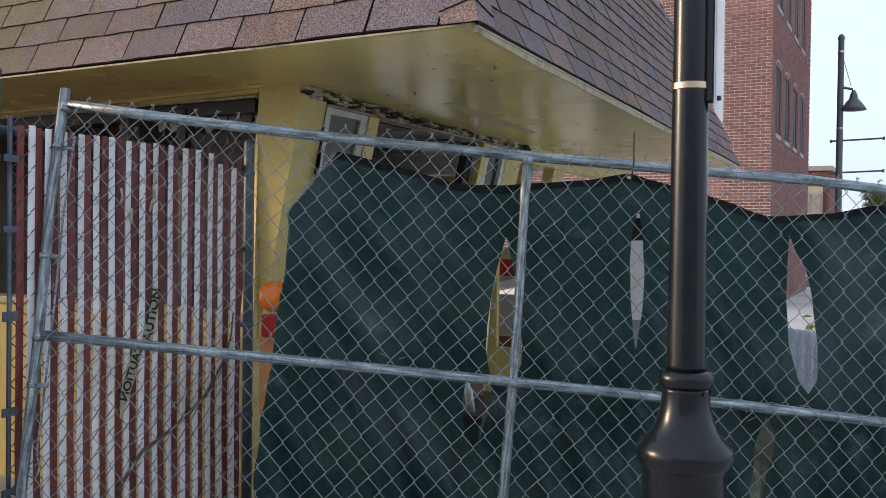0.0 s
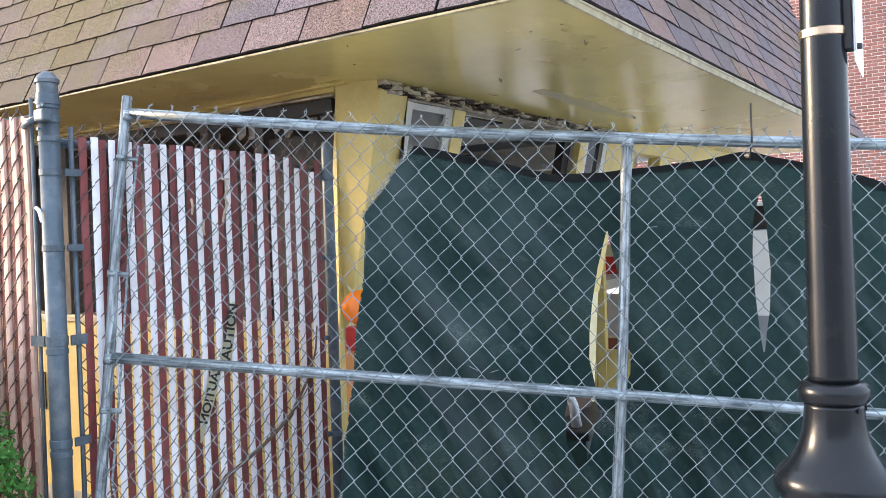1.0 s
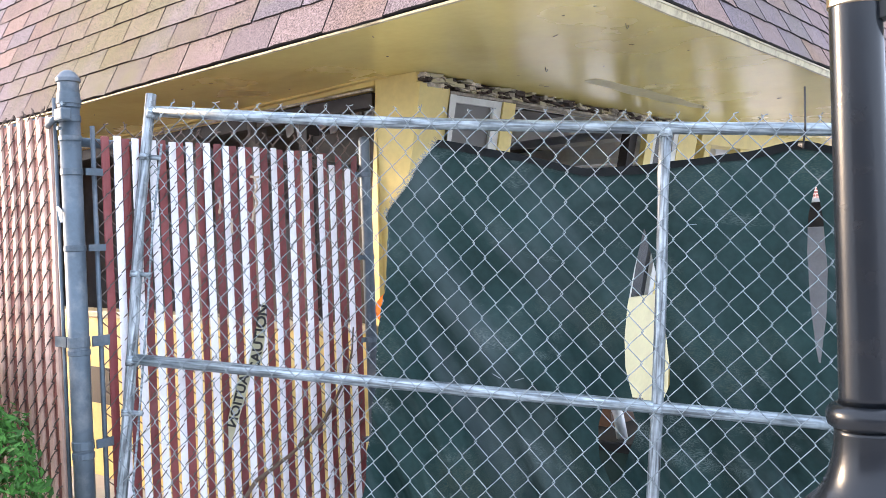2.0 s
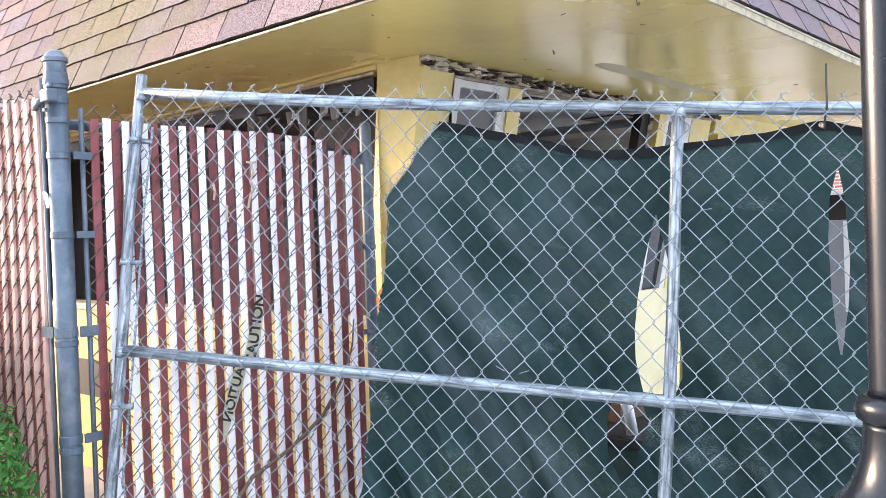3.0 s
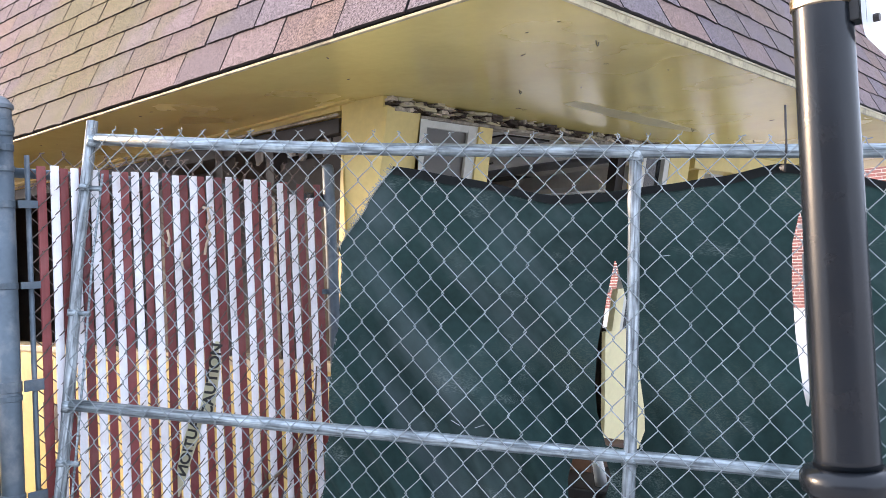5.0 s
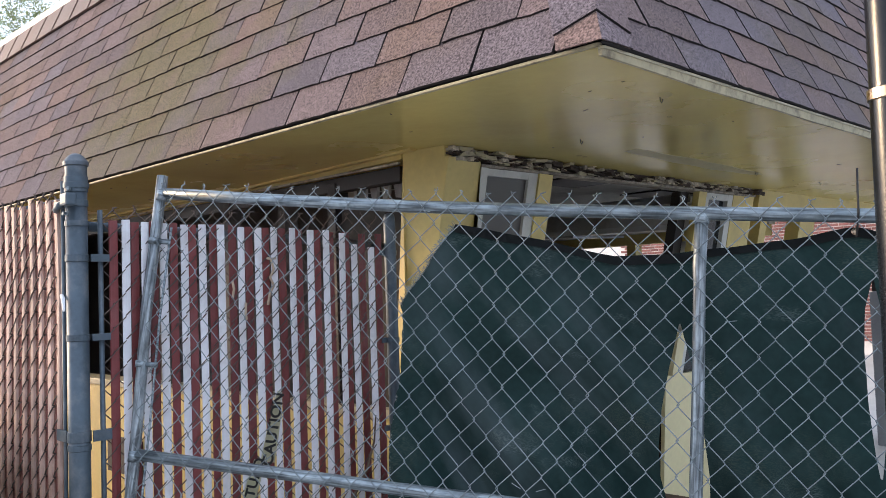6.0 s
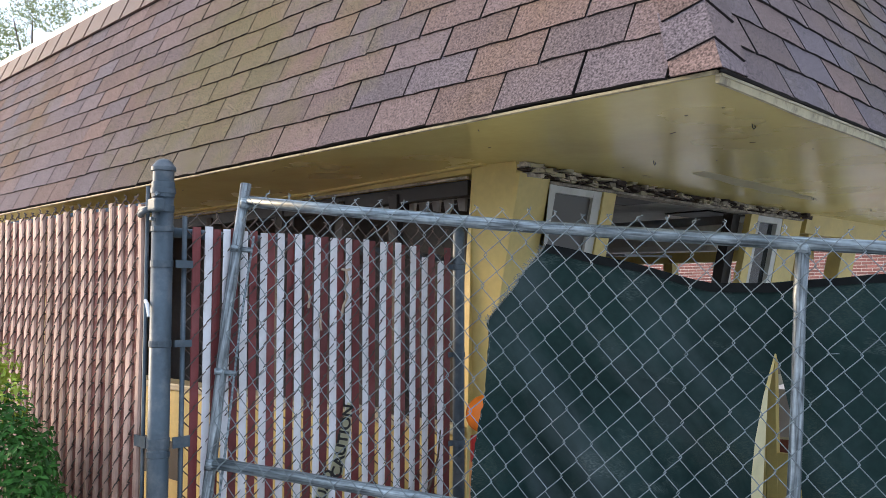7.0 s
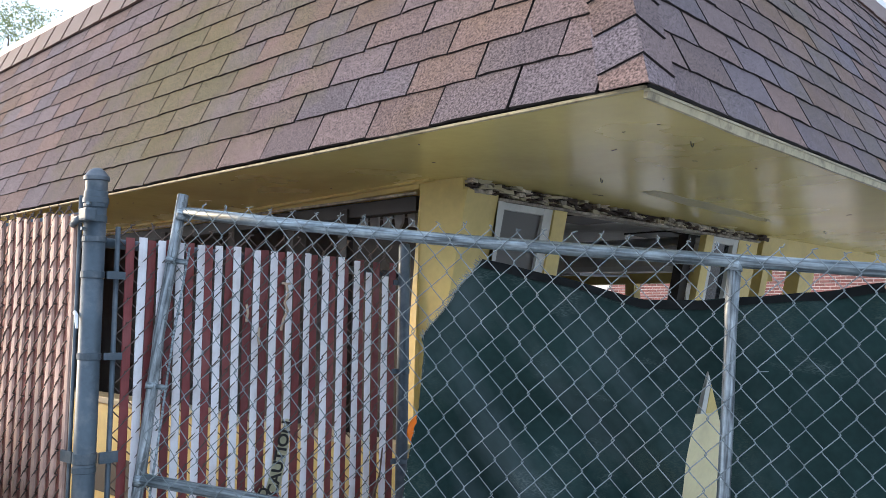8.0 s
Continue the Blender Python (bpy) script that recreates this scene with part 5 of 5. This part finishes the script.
hexa(bm, [(-3.15, 6.95, 0.935), (-2.76, 6.95, 1.03), (-2.76, 6.98, 1.03), (-3.15, 6.98, 0.935), (-3.15, 6.95, 1.02), (-2.76, 6.95, 1.10), (-2.76, 6.98, 1.10), (-3.15, 6.98, 1.02)])
part("strip", bm, M_WHITE, board, "slanting white strip")

cab = thing("utility_cabinet", (-2.65, 9.7, 0), "pale metal cabinet with a dark window band", "cabinet")
part("body", boxm(-3.0, -2.2, 9.6, 10.2, 0.0, 1.42, 0.01), M_GREYPANEL, cab)
part("band", boxm(-2.98, -2.22, 9.62, 10.18, 1.4205, 1.66, 0.006), M_DARKFRAME, cab, "dark glass band")
part("top", boxm(-3.02, -2.18, 9.58, 10.22, 1.6605, 1.70, 0.006), M_WHITE, cab, "white top edge")
part("door", boxm(-2.72, -2.30, 9.585, 9.599, 0.55, 1.41, 0.004), M_WHITE, cab, "white door panel")
sheet = thing("corrugated_sheet", (-0.25, 4.45, 0), "grey corrugated metal sheet leaning behind the screen", "metal sheet")
bm = bmesh.new()
cor = [bm.verts.new((-0.55 + 0.01 * q, 4.45 + 0.015 * math.sin(q * 1.6), 0.0)) for q in range(71)]
cot = [bm.verts.new((-0.55 + 0.01 * q, 4.55 + 0.015 * math.sin(q * 1.6), 1.05 - 0.001 * q)) for q in range(71)]
for q in range(70):
    bm.faces.new((cor[q], cor[q + 1], cot[q + 1], cot[q]))
bmesh.ops.solidify(bm, geom=list(bm.faces), thickness=0.002)
part("sheet", bm, M_ZINC, sheet, "", True)
weed = thing("weed", (-0.32, 6.0, 0), "leggy green weed in the gravel", "plant")
bm = bmesh.new()
wr = random.Random(8)
leaves(bm, wr, (-0.32, 6.0, 0.66), (0.22, 0.22, 0.40), 420, 0.03)
tagged(part("leaf_mass", bm, M_LEAF_NEW, weed), kind="stuff")
bm = bmesh.new()
tube(bm, [(-0.32, 6.0, 0), (-0.30, 6.0, 0.8)], [0.008, 0.003], 6)
part("stem", bm, M_BARK, weed)

# ---- black street lamp post in front ----
LX, LY = -0.418, 2.536
lamp = thing("street_lamp", (LX, LY, 0), "black painted cast street lamp post with a flared base", "street lamp")
bm = bmesh.new()
lathe(bm, [(0.175, 0.0), (0.175, 0.05), (0.160, 0.075), (0.150, 0.10), (0.118, 0.14), (0.108, 0.20), (0.107, 0.70), (0.107, 0.843), (0.115, 0.851), (0.124, 0.864), (0.127, 0.880), (0.125, 0.896), (0.118, 0.909), (0.109, 0.916),
           (0.1075, 0.919), (0.105, 0.921), (0.095, 0.931), (0.083, 0.948), (0.073, 0.971), (0.066, 0.996), (0.062, 1.022), (0.060, 1.046), (0.060, 1.056)], (LX, LY, 0), 48)
part("base", bm, M_BLACK, lamp, "flared cast base", True)
bm = bmesh.new()
lathe(bm, [(0.063, 1.057), (0.070, 1.062), (0.0735, 1.075), (0.0725, 1.088), (0.066, 1.097), (0.054, 1.101)], (LX, LY, 0), 48)
part("ring", bm, M_BLACK, lamp, "rounded ring", True)
bm = bmesh.new()
lathe(bm, [(0.0520, 1.102), (0.0502, 1.115), (0.0473, 1.50), (0.0452, 1.90), (0.0400, 3.9), (0.03, 3.95), (0.004, 3.97)], (LX, LY, 0), 48)
part("shaft", bm, M_BLACK, lamp, "", True)
for a, zz in ((2.2, 0.955), (0.2, 1.045), (-0.5, 1.045), (3.6, 0.955)):
    bm = bmesh.new()
    r = 0.077 if zz < 1 else 0.060
    tube(bm, [(LX + r * math.cos(a) * 0.8, LY + r * math.sin(a) * 0.8, zz), (LX + (r + 0.004) * math.cos(a), LY + (r + 0.004) * math.sin(a), zz)], 0.006, 8)
    part("screw", bm, M_BLACK, lamp)
bm = bmesh.new()
band(bm, (LX, LY), 0.0458, 1.840, 0.020, 40)
part("strap", bm, M_BAND, lamp, "shiny steel strap")
part("bracket", boxm(LX + 0.030, LX + 0.058, LY - 0.012, LY + 0.03, 1.80, 2.4, 0.003), M_BLACKPLASTIC, lamp, "black channel holding the sign")
# a plate with rounded corners, seen almost from its edge
sign = thing("street_sign", (LX + 0.06, LY, 1.78), "white metal sign plate with rounded corners, strapped to the lamp post", "sign")
bm = bmesh.new()
d = Vector((-0.10, 0.995, 0)).normalized()
s0 = Vector((LX + 0.062, LY - 0.015, 1.775))
vs = []
w, h, r = 0.30, 0.62, 0.035
for cx, cy, a0 in ((w - r, r, -90), (w - r, h - r, 0), (r, h - r, 90), (r, r, 180)):
    for k in range(7):
        a = radians(a0 + 15 * k)
        vs.append(bm.verts.new(s0 + d * (cx + r * math.cos(a)) + Vector((0, 0, cy + r * math.sin(a)))))
bm.faces.new(vs)
bmesh.ops.solidify(bm, geom=list(bm.faces), thickness=0.003)
part("plate", bm, M_SIGN, sign)
bm = bmesh.new()
tube(bm, [s0 + d * 0.10 + Vector((-0.006, 0, 0.045)), s0 + d * 0.10 + Vector((0.010, 0, 0.045))], 0.007, 10)
part("bolt", bm, M_DARKFRAME, sign, "dark bolt")


# ---- bush, trees ----
bush = thing("bush", (-3.40, 1.93, 0), "dense green leafy bush growing before the slatted fence", "bush")
rng = random.Random(77)
for k in range(6):
    bm = bmesh.new()
    a = k * 1.05
    tube(bm, [(-3.40, 1.93, 0), (-3.40 + 0.12 * math.cos(a), 1.93 + 0.06 * math.sin(a), 0.45), (-3.40 + 0.28 * math.cos(a), 1.93 + 0.09 * math.sin(a), 1.05)], [0.016, 0.010, 0.004], 6)
    part("stem", bm, M_BARK, bush, "", True)
bm = bmesh.new()
leaves(bm, rng, (-3.47, 1.93, 0.82), (0.50, 0.17, 0.49), 5200, 0.017)
leaves(bm, rng, (-2.97, 1.94, 0.64), (0.38, 0.15, 0.38), 3600, 0.017)
leaves(bm, rng, (-3.15, 1.86, 0.95), (0.28, 0.14, 0.28), 2000, 0.016)
tagged(part("leaf_mass", bm, M_LEAF, bush), kind="stuff")
bm = bmesh.new()
for x, y, z in ((-3.68, 1.92, 1.36), (-3.58, 1.95, 1.35), (-3.44, 1.93, 1.33), (-3.31, 1.92, 1.24)):
    leaves(bm, rng, (x, y, z), (0.08, 0.07, 0.08), 75, 0.016)
tagged(part("new_growth", bm, M_LEAF_NEW, bush, "pale yellow-green new leaves"), kind="stuff")


def tree(loc, height, crown_r, seed, name="tree", label="distant green leafy tree"):
    rng = random.Random(seed)
    ob = thing(name, loc, label, "tree")
    x, y, z = loc
    bm = bmesh.new()
    tube(bm, [(x, y, 0), (x + 0.1, y, height * 0.3), (x, y + 0.1, height * 0.6), (x + 0.1, y, height * 0.9)], [0.22, 0.17, 0.10, 0.03], 10)
    for k in range(7):
        a, h0 = k * 2.4, height * (0.35 + 0.06 * k)
        tube(bm, [(x, y, h0), (x + crown_r * 0.4 * math.cos(a), y + crown_r * 0.4 * math.sin(a), h0 + height * 0.12), (x + crown_r * 0.8 * math.cos(a), y + crown_r * 0.8 * math.sin(a), h0 + height * 0.2)], [0.08, 0.05, 0.02], 6)
    part("trunk", bm, M_BARK, ob, "", True)
    bm = bmesh.new()
    for k in range(16):
        a = rng.uniform(0, 6.28)
        q = crown_r * rng.uniform(0.2, 0.8)
        leaves(bm, rng, (x + q * math.cos(a), y + q * math.sin(a), height * rng.uniform(0.55, 0.98)), (crown_r * 0.34, crown_r * 0.34, crown_r * 0.26), 700, 0.075, 0.4)
    tagged(part("crown", bm, M_LEAF_FAR, ob), kind="stuff")
    return ob


tree((-40.6, 14.6, 0), 15.5, 3.6, 5)
tree((-0.55, 45.0, 0), 3.7, 1.5, 6)

# ---- brick building behind ----
BRX, BRY, BR_END, BR_TOP = -2.479, 19.5, 27.4, 15.0
COURSE, BLEN, JOINT = 0.0677, 0.213, 0.018
brick_house = thing("brick_building", (-6, 23, 0), "tall red brick building with arched windows and stone sills", "building")
WINS = [(20.23 + 1.58 * k, 21.03 + 1.58 * k, z0, z0 + 1.46) for z0 in (3.75, 6.51) for k in range(4)]
# mortar body of the front and of the side, with the window openings cut through
part("wall", boxm(-16, BRX - 0.012, BRY + 0.012, BRY + 0.30, 0, BR_TOP), M_MORTAR, brick_house, "pale mortar body of the front wall")
ys = sorted({BRY + 0.301, BR_END} | {w[0] for w in WINS} | {w[1] for w in WINS})
zs = sorted({0.0, BR_TOP} | {w[2] for w in WINS} | {w[3] for w in WINS})
bm = bmesh.new()
for ya, yb in zip(ys, ys[1:]):
    for za, zb in zip(zs, zs[1:]):
        if not any(w[0] <= ya + 1e-4 and yb <= w[1] + 1e-4 and w[2] <= za + 1e-4 and zb <= w[3] + 1e-4 for w in WINS):
            box(bm, BRX - 0.30, BRX - 0.012, ya, yb, za, zb)
part("wall", bm, M_BRICK, brick_house, "dull brick side wall")
part("roof", boxm(-16, BRX + 0.08, BRY - 0.08, BR_END + 0.1, BR_TOP + 0.001, BR_TOP + 0.25), M_STONE, brick_house, "stone cornice and flat roof")
part("wall", boxm(-16, BRX - 0.301, BR_END - 0.3, BR_END, 0, BR_TOP), M_BRICK, brick_house, "brick rear wall")
for ya, yb, za, zb in WINS:
    w = part("window", boxm(BRX - 0.055, BRX - 0.035, ya, yb, za, zb), M_PANE_FAR, brick_house, "tall dark window with an arched head")
    part("pane", boxm(BRX - 0.034, BRX - 0.028, ya + 0.05, (ya + yb) / 2 - 0.02, za + 0.05, zb - 0.05), M_PANE_FAR, w)
    part("pane", boxm(BRX - 0.034, BRX - 0.028, (ya + yb) / 2 + 0.02, yb - 0.05, za + 0.05, zb - 0.05), M_PANE_FAR, w)
    part("sill", boxm(BRX - 0.027, BRX + 0.015, ya - 0.05, yb + 0.05, za - 0.10, za - 0.002), M_STONE, w, "pale stone sill")
    bm = bmesh.new()
    cy, rr = (ya + yb) / 2, (yb - ya) / 2
    arc = [(cy - (rr + 0.04) * math.cos(radians(a)), zb - 0.02 + 0.13 * math.sin(radians(a))) for a in range(0, 181, 20)]
    for (y0, za2), (y1, zb2) in zip(arc, arc[1:]):
        hexa(bm, [(BRX - 0.05, y0, za2), (BRX + 0.006, y0, za2), (BRX + 0.006, y1, zb2), (BRX - 0.05, y1, zb2), (BRX - 0.05, y0, za2 + 0.05), (BRX + 0.006, y0, za2 + 0.05), (BRX + 0.006, y1, zb2 + 0.05), (BRX - 0.05, y1, zb2 + 0.05)])
    part("arch", bm, M_STONE, w, "pale arched lintel")

# ---- far low building, lamp and clutter at the street ----
far = thing("far_building", (-4.9, 42, 0), "far low brick building with a pale door front", "building")
part("wall", boxm(-7.0, -2.83, 40, 46, 0, 4.35), M_BRICK, far)
part("roof", boxm(-7.1, -2.73, 39.9, 46.1, 4.351, 4.55), M_STONE, far, "thin pale roof edge")
dr = part("door", boxm(-4.0, -3.1, 39.93, 39.999, 0.2, 3.7), M_TRIM, far, "pale panelled door front")
for x in (-3.92, -3.52):
    part("panel", boxm(x, x + 0.34, 39.90, 39.929, 2.4, 3.4), M_STONE, dr)
lamp2 = thing("street_lamp", (-1.46, 24, 0), "tall dark street lamp with a hanging bell shade and banner arms", "street lamp")
fx, fy = -1.46, 24.0
bm = bmesh.new()
lathe(bm, [(0.16, 0), (0.14, 0.9), (0.085, 1.0), (0.07, 6.4), (0.085, 6.45), (0.06, 6.52), (0.01, 6.56)], (fx, fy, 0), 16)
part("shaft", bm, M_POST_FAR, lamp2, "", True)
bm = bmesh.new()
tube(bm, [(fx, fy, 5.25), (fx + 0.28, fy, 5.17)], 0.03, 8)
part("arm", bm, M_POST_FAR, lamp2)
bm = bmesh.new()
lathe(bm, [(0.30, 4.66), (0.27, 4.72), (0.17, 4.86), (0.10, 4.94), (0.09, 5.02), (0.04, 5.14)], (fx + 0.30, fy, 0), 20)
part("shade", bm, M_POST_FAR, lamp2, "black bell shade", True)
bm = bmesh.new()
tube(bm, [(fx + 0.02, fy, 6.05), (fx + 0.24, fy, 5.25)], 0.008, 5)
part("stay", bm, M_POST_FAR, lamp2)
for z in (3.91, 3.12):
    bm = bmesh.new()
    tube(bm, [(fx - 0.20, fy, z), (fx + 0.98, fy, z + 0.03)], 0.022, 8)
    for q in (-0.20, 0.98):
        tube(bm, [(fx + q - 0.02, fy, z + (0.03 if q > 0 else 0)), (fx + q + 0.03, fy, z + (0.03 if q > 0 else 0))], 0.04, 8)
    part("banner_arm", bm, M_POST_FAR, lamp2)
for z in (6.12, 4.22):
    bm = bmesh.new()
    band(bm, (fx, fy), 0.073, z, 0.06)
    part("strap", bm, M_BAND, lamp2, "pale strap")

# ---- pieces: shingles ----
def tab_mesh(name, w, ln, thick, seed):
    rng = random.Random(seed)
    j = [rng.uniform(-0.0035, 0.0035) for _ in range(6)]
    bm = bmesh.new()
    x0, x1 = -w / 2 + 0.0048, w / 2 - 0.0048
    n = 7
    low, high = [], []
    for q in range(n + 1):
        x = x0 + (x1 - x0) * q / n + (j[0] if q == 0 else j[2] if q == n else 0)
        y = j[1] + (j[3] - j[1]) * q / n + rng.uniform(-0.0022, 0.0022)
        low.append(bm.verts.new((x, y, 0.0015)))
        high.append(bm.verts.new((x, y - 0.001, thick + j[4] * 0.5 + rng.uniform(-0.0015, 0.0015))))
    back = [bm.verts.new(p) for p in ((x0, ln, 0.003), (x1, ln, 0.003), (x0, ln, 0.0), (x1, ln, 0.0))]
    for q in range(n):
        bm.faces.new((low[q], low[q + 1], high[q + 1], high[q]))
    bm.faces.new(high + [back[1], back[0]])
    bm.faces.new((low[0], high[0], back[0], back[2]))
    bm.faces.new((high[-1], low[-1], back[3], back[1]))
    me = mesh_of(bm, name, M_SHINGLE)
    # near-black edges: bare asphalt, plus the shadow lines between courses put into colour
    me.materials.append(M_DECK)
    for p in me.polygons:
        if abs(p.normal.z) < 0.7:
            p.material_index = 1
    return me


TAB, EXPO = 0.3055, 0.1300
TABS = [tab_mesh("shingle", TAB, 0.19, 0.0130, k) for k in range(6)]
up_len = math.sqrt(1 + SLOPE * SLOPE)
COURSES = int(H * up_len / EXPO)


def roof_frame(side):
    if side == 0:
        a, o = Vector((1, 0, 0)), Vector((EAVE_X, EAVE_Y, EAVE_Z))
        up = Vector((0, SLOPE, 1)).normalized()
    else:
        a, o = Vector((-SKEW, 1, 0)).normalized(), Vector((EAVE_X, EAVE_Y, EAVE_Z))
        up = Vector((-SLOPE, -SKEW * SLOPE, 1)).normalized()
    n = a.cross(up)
    return Matrix(((a.x, up.x, n.x, o.x), (a.y, up.y, n.y, o.y), (a.z, up.z, n.z, o.z), (0, 0, 0, 1)))


def clipped(me, m, keep):
    """A copy of a tab's mesh in the world, cut where it would pass the hip."""
    bm = bmesh.new()
    bm.from_mesh(me)
    bm.transform(m)
    p, nrm = keep
    bmesh.ops.bisect_plane(bm, geom=list(bm.verts) + list(bm.edges) + list(bm.faces), plane_co=p, plane_no=nrm, clear_outer=True)
    return bm


HIP = Vector((EAVE_X, EAVE_Y, EAVE_Z))
rng = random.Random(101)
for side in (0, 1):
    RM = roof_frame(side)
    rest = bmesh.new()
    for c in range(COURSES + 1):
        s = c * EXPO + ((0.019, -0.022)[side] if c else (0.0, -0.010)[side])
        shift = ((-0.169 * c) % TAB) + rng.uniform(-0.004, 0.004)
        for i in range(-6, 40):
            along = (-1.046 + TAB / 2 - i * TAB + shift) if side == 0 else (0.425 + TAB / 2 + i * TAB - shift)
            if side == 0 and along < -9.8 or side == 1 and along > FAR_END - EAVE_Y - SLOPE * s - 0.1:
                continue
            edge = s / up_len * SLOPE
            inner = -along - TAB / 2 if side == 0 else along - TAB / 2
            if inner + TAB < edge * 1.0:
                continue
            m = RM @ pose(along, s + rng.uniform(-0.002, 0.002), 0.0035, rng.uniform(-0.25, 0.1), 0, rng.uniform(-0.25, 0.25))
            me = TABS[rng.randrange(6)]
            near = (side == 0 and along > -4.4) or (side == 1 and along < 3.2)
            if inner < edge + 0.30 + 0.1:
                nrm = Vector((1, 1, 0)) if side == 0 else Vector((-1, -1, 0))
                bm = clipped(me, m, (HIP + (Vector((-0.004, 0, 0)) if side == 0 else Vector((0.004, 0, 0))), nrm))
                if len(bm.faces) > 2:
                    ob = part("shingle", bm, M_SHINGLE, house)
                    ob.data.materials.append(M_DECK)
                else:
                    bm.free()
            elif near:
                part("shingle", me, None, house, at=m)
            else:
                a = len(rest.verts)
                rest.from_mesh(me)
                rest.verts.ensure_lookup_table()
                bmesh.ops.transform(rest, matrix=m, verts=rest.verts[a:])
    ob = tagged(part("shingles", rest, M_SHINGLE, house, "far shingles of the same roof"), kind="stuff")
    ob.data.materials.append(M_DECK)
# folded caps down the hip
hip_up = Vector((-SLOPE, SLOPE, 1)).normalized()
fl, fr = roof_frame(0), roof_frame(1)
nl, nr = fl.to_3x3() @ Vector((0, 0, 1)), fr.to_3x3() @ Vector((0, 0, 1))
al, ar = Vector((-1, 0, 0)), fr.to_3x3() @ Vector((1, 0, 0))
nh = (nl + nr).normalized()
k = 0
hip_len = H * math.sqrt(1 + 2 * SLOPE * SLOPE)
while k * 0.145 < hip_len:
    p = HIP + hip_up * (k * 0.145 - 0.06) + nh * 0.019
    q = p + hip_up * 0.19 - nh * 0.006
    wv = 0.122 + rng.uniform(-0.006, 0.006)
    t = 0.010
    bm = bmesh.new()
    dl, dr2 = (al - hip_up * al.dot(hip_up)).normalized(), (ar - hip_up * ar.dot(hip_up)).normalized()
    lo = [p + dl * wv + nl * 0.004, p + nh * 0.003, p + dr2 * wv + nr * 0.004]
    hi = [q + dl * wv + nl * 0.004, q + nh * 0.002, q + dr2 * wv + nr * 0.004]
    off = [nl * t, nh * t, nr * t]
    for a, b in ((0, 1), (1, 2)):
        hexa(bm, [lo[a], lo[b], hi[b], hi[a], lo[a] + off[a], lo[b] + off[b], hi[b] + off[b] * 0.6, hi[a] + off[a] * 0.6])
    if k < 2:
        bmesh.ops.bisect_plane(bm, geom=list(bm.verts) + list(bm.edges) + list(bm.faces), plane_co=(0, 0, EAVE_Z - 0.004), plane_no=(0, 0, 1), clear_inner=True)
    ob = part("hip_cap", bm, M_SHINGLE, house, "folded hip shingle")
    # cap edges get the same black for asphalt and painted shadow line
    ob.data.materials.append(M_DECK)
    for p in ob.data.polygons:
        if abs(p.normal.dot(nl)) < 0.75 and abs(p.normal.dot(nr)) < 0.75:
            p.material_index = 1
    k += 1

# ---- pieces: bricks of the tall building ----
bmk = bmesh.new()
box(bmk, 0, BLEN - JOINT, 0, 0.02, 0, COURSE - JOINT)
BRICK_F = mesh_of(bmk, "brick", M_BRICK)
rest_v, rest_f = [], []


def loose_brick(x0, x1, y0, y1, z0, z1):
    a = len(rest_v)
    rest_v.extend([(x0, y0, z0), (x1, y0, z0), (x1, y1, z0), (x0, y1, z0), (x0, y0, z1), (x1, y0, z1), (x1, y1, z1), (x0, y1, z1)])
    rest_f.extend([tuple(a + q for q in f) for f in ((3, 2, 1, 0), (4, 5, 6, 7), (0, 1, 5, 4), (1, 2, 6, 5), (2, 3, 7, 6), (3, 0, 4, 7))])


rng = random.Random(55)
for c in range(4, 126):
    z = c * COURSE
    for i in range(46 if c < 52 else 14):
        x1 = BRX - i * BLEN - (BLEN / 2 if c % 2 else 0)
        x0 = x1 - BLEN + JOINT
        e = rng.uniform(-0.002, 0.002)
        if 28 <= c < 92 and i < 4:
            part("brick", BRICK_F, None, brick_house, at=Matrix.Translation((x0, BRY - 0.006 + e, z)))
        else:
            loose_brick(x0, x1, BRY - 0.006 + e, BRY + 0.014, z, z + COURSE - JOINT)
    if c % 2:
        loose_brick(BRX - BLEN / 2 + JOINT, BRX, BRY - 0.006, BRY + 0.014, z, z + COURSE - JOINT)
    for i in range(37):
        y0 = BRY + 0.02 + i * BLEN + (0 if c % 2 else BLEN / 2)
        y1 = y0 + BLEN - JOINT
        if y1 < BR_END and not any(w[0] - 0.06 < y1 and y0 < w[1] + 0.06 and w[2] - 0.1 < z + COURSE and z < w[3] + 0.12 for w in WINS):
            loose_brick(BRX - 0.02, BRX, y0, y1, z, z + COURSE - JOINT)
me = bpy.data.meshes.new("bricks")
me.from_pydata(rest_v, [], rest_f)
me.materials.append(M_BRICK)
tagged(part("bricks", me, None, brick_house, "weathered red bricks"), kind="stuff")
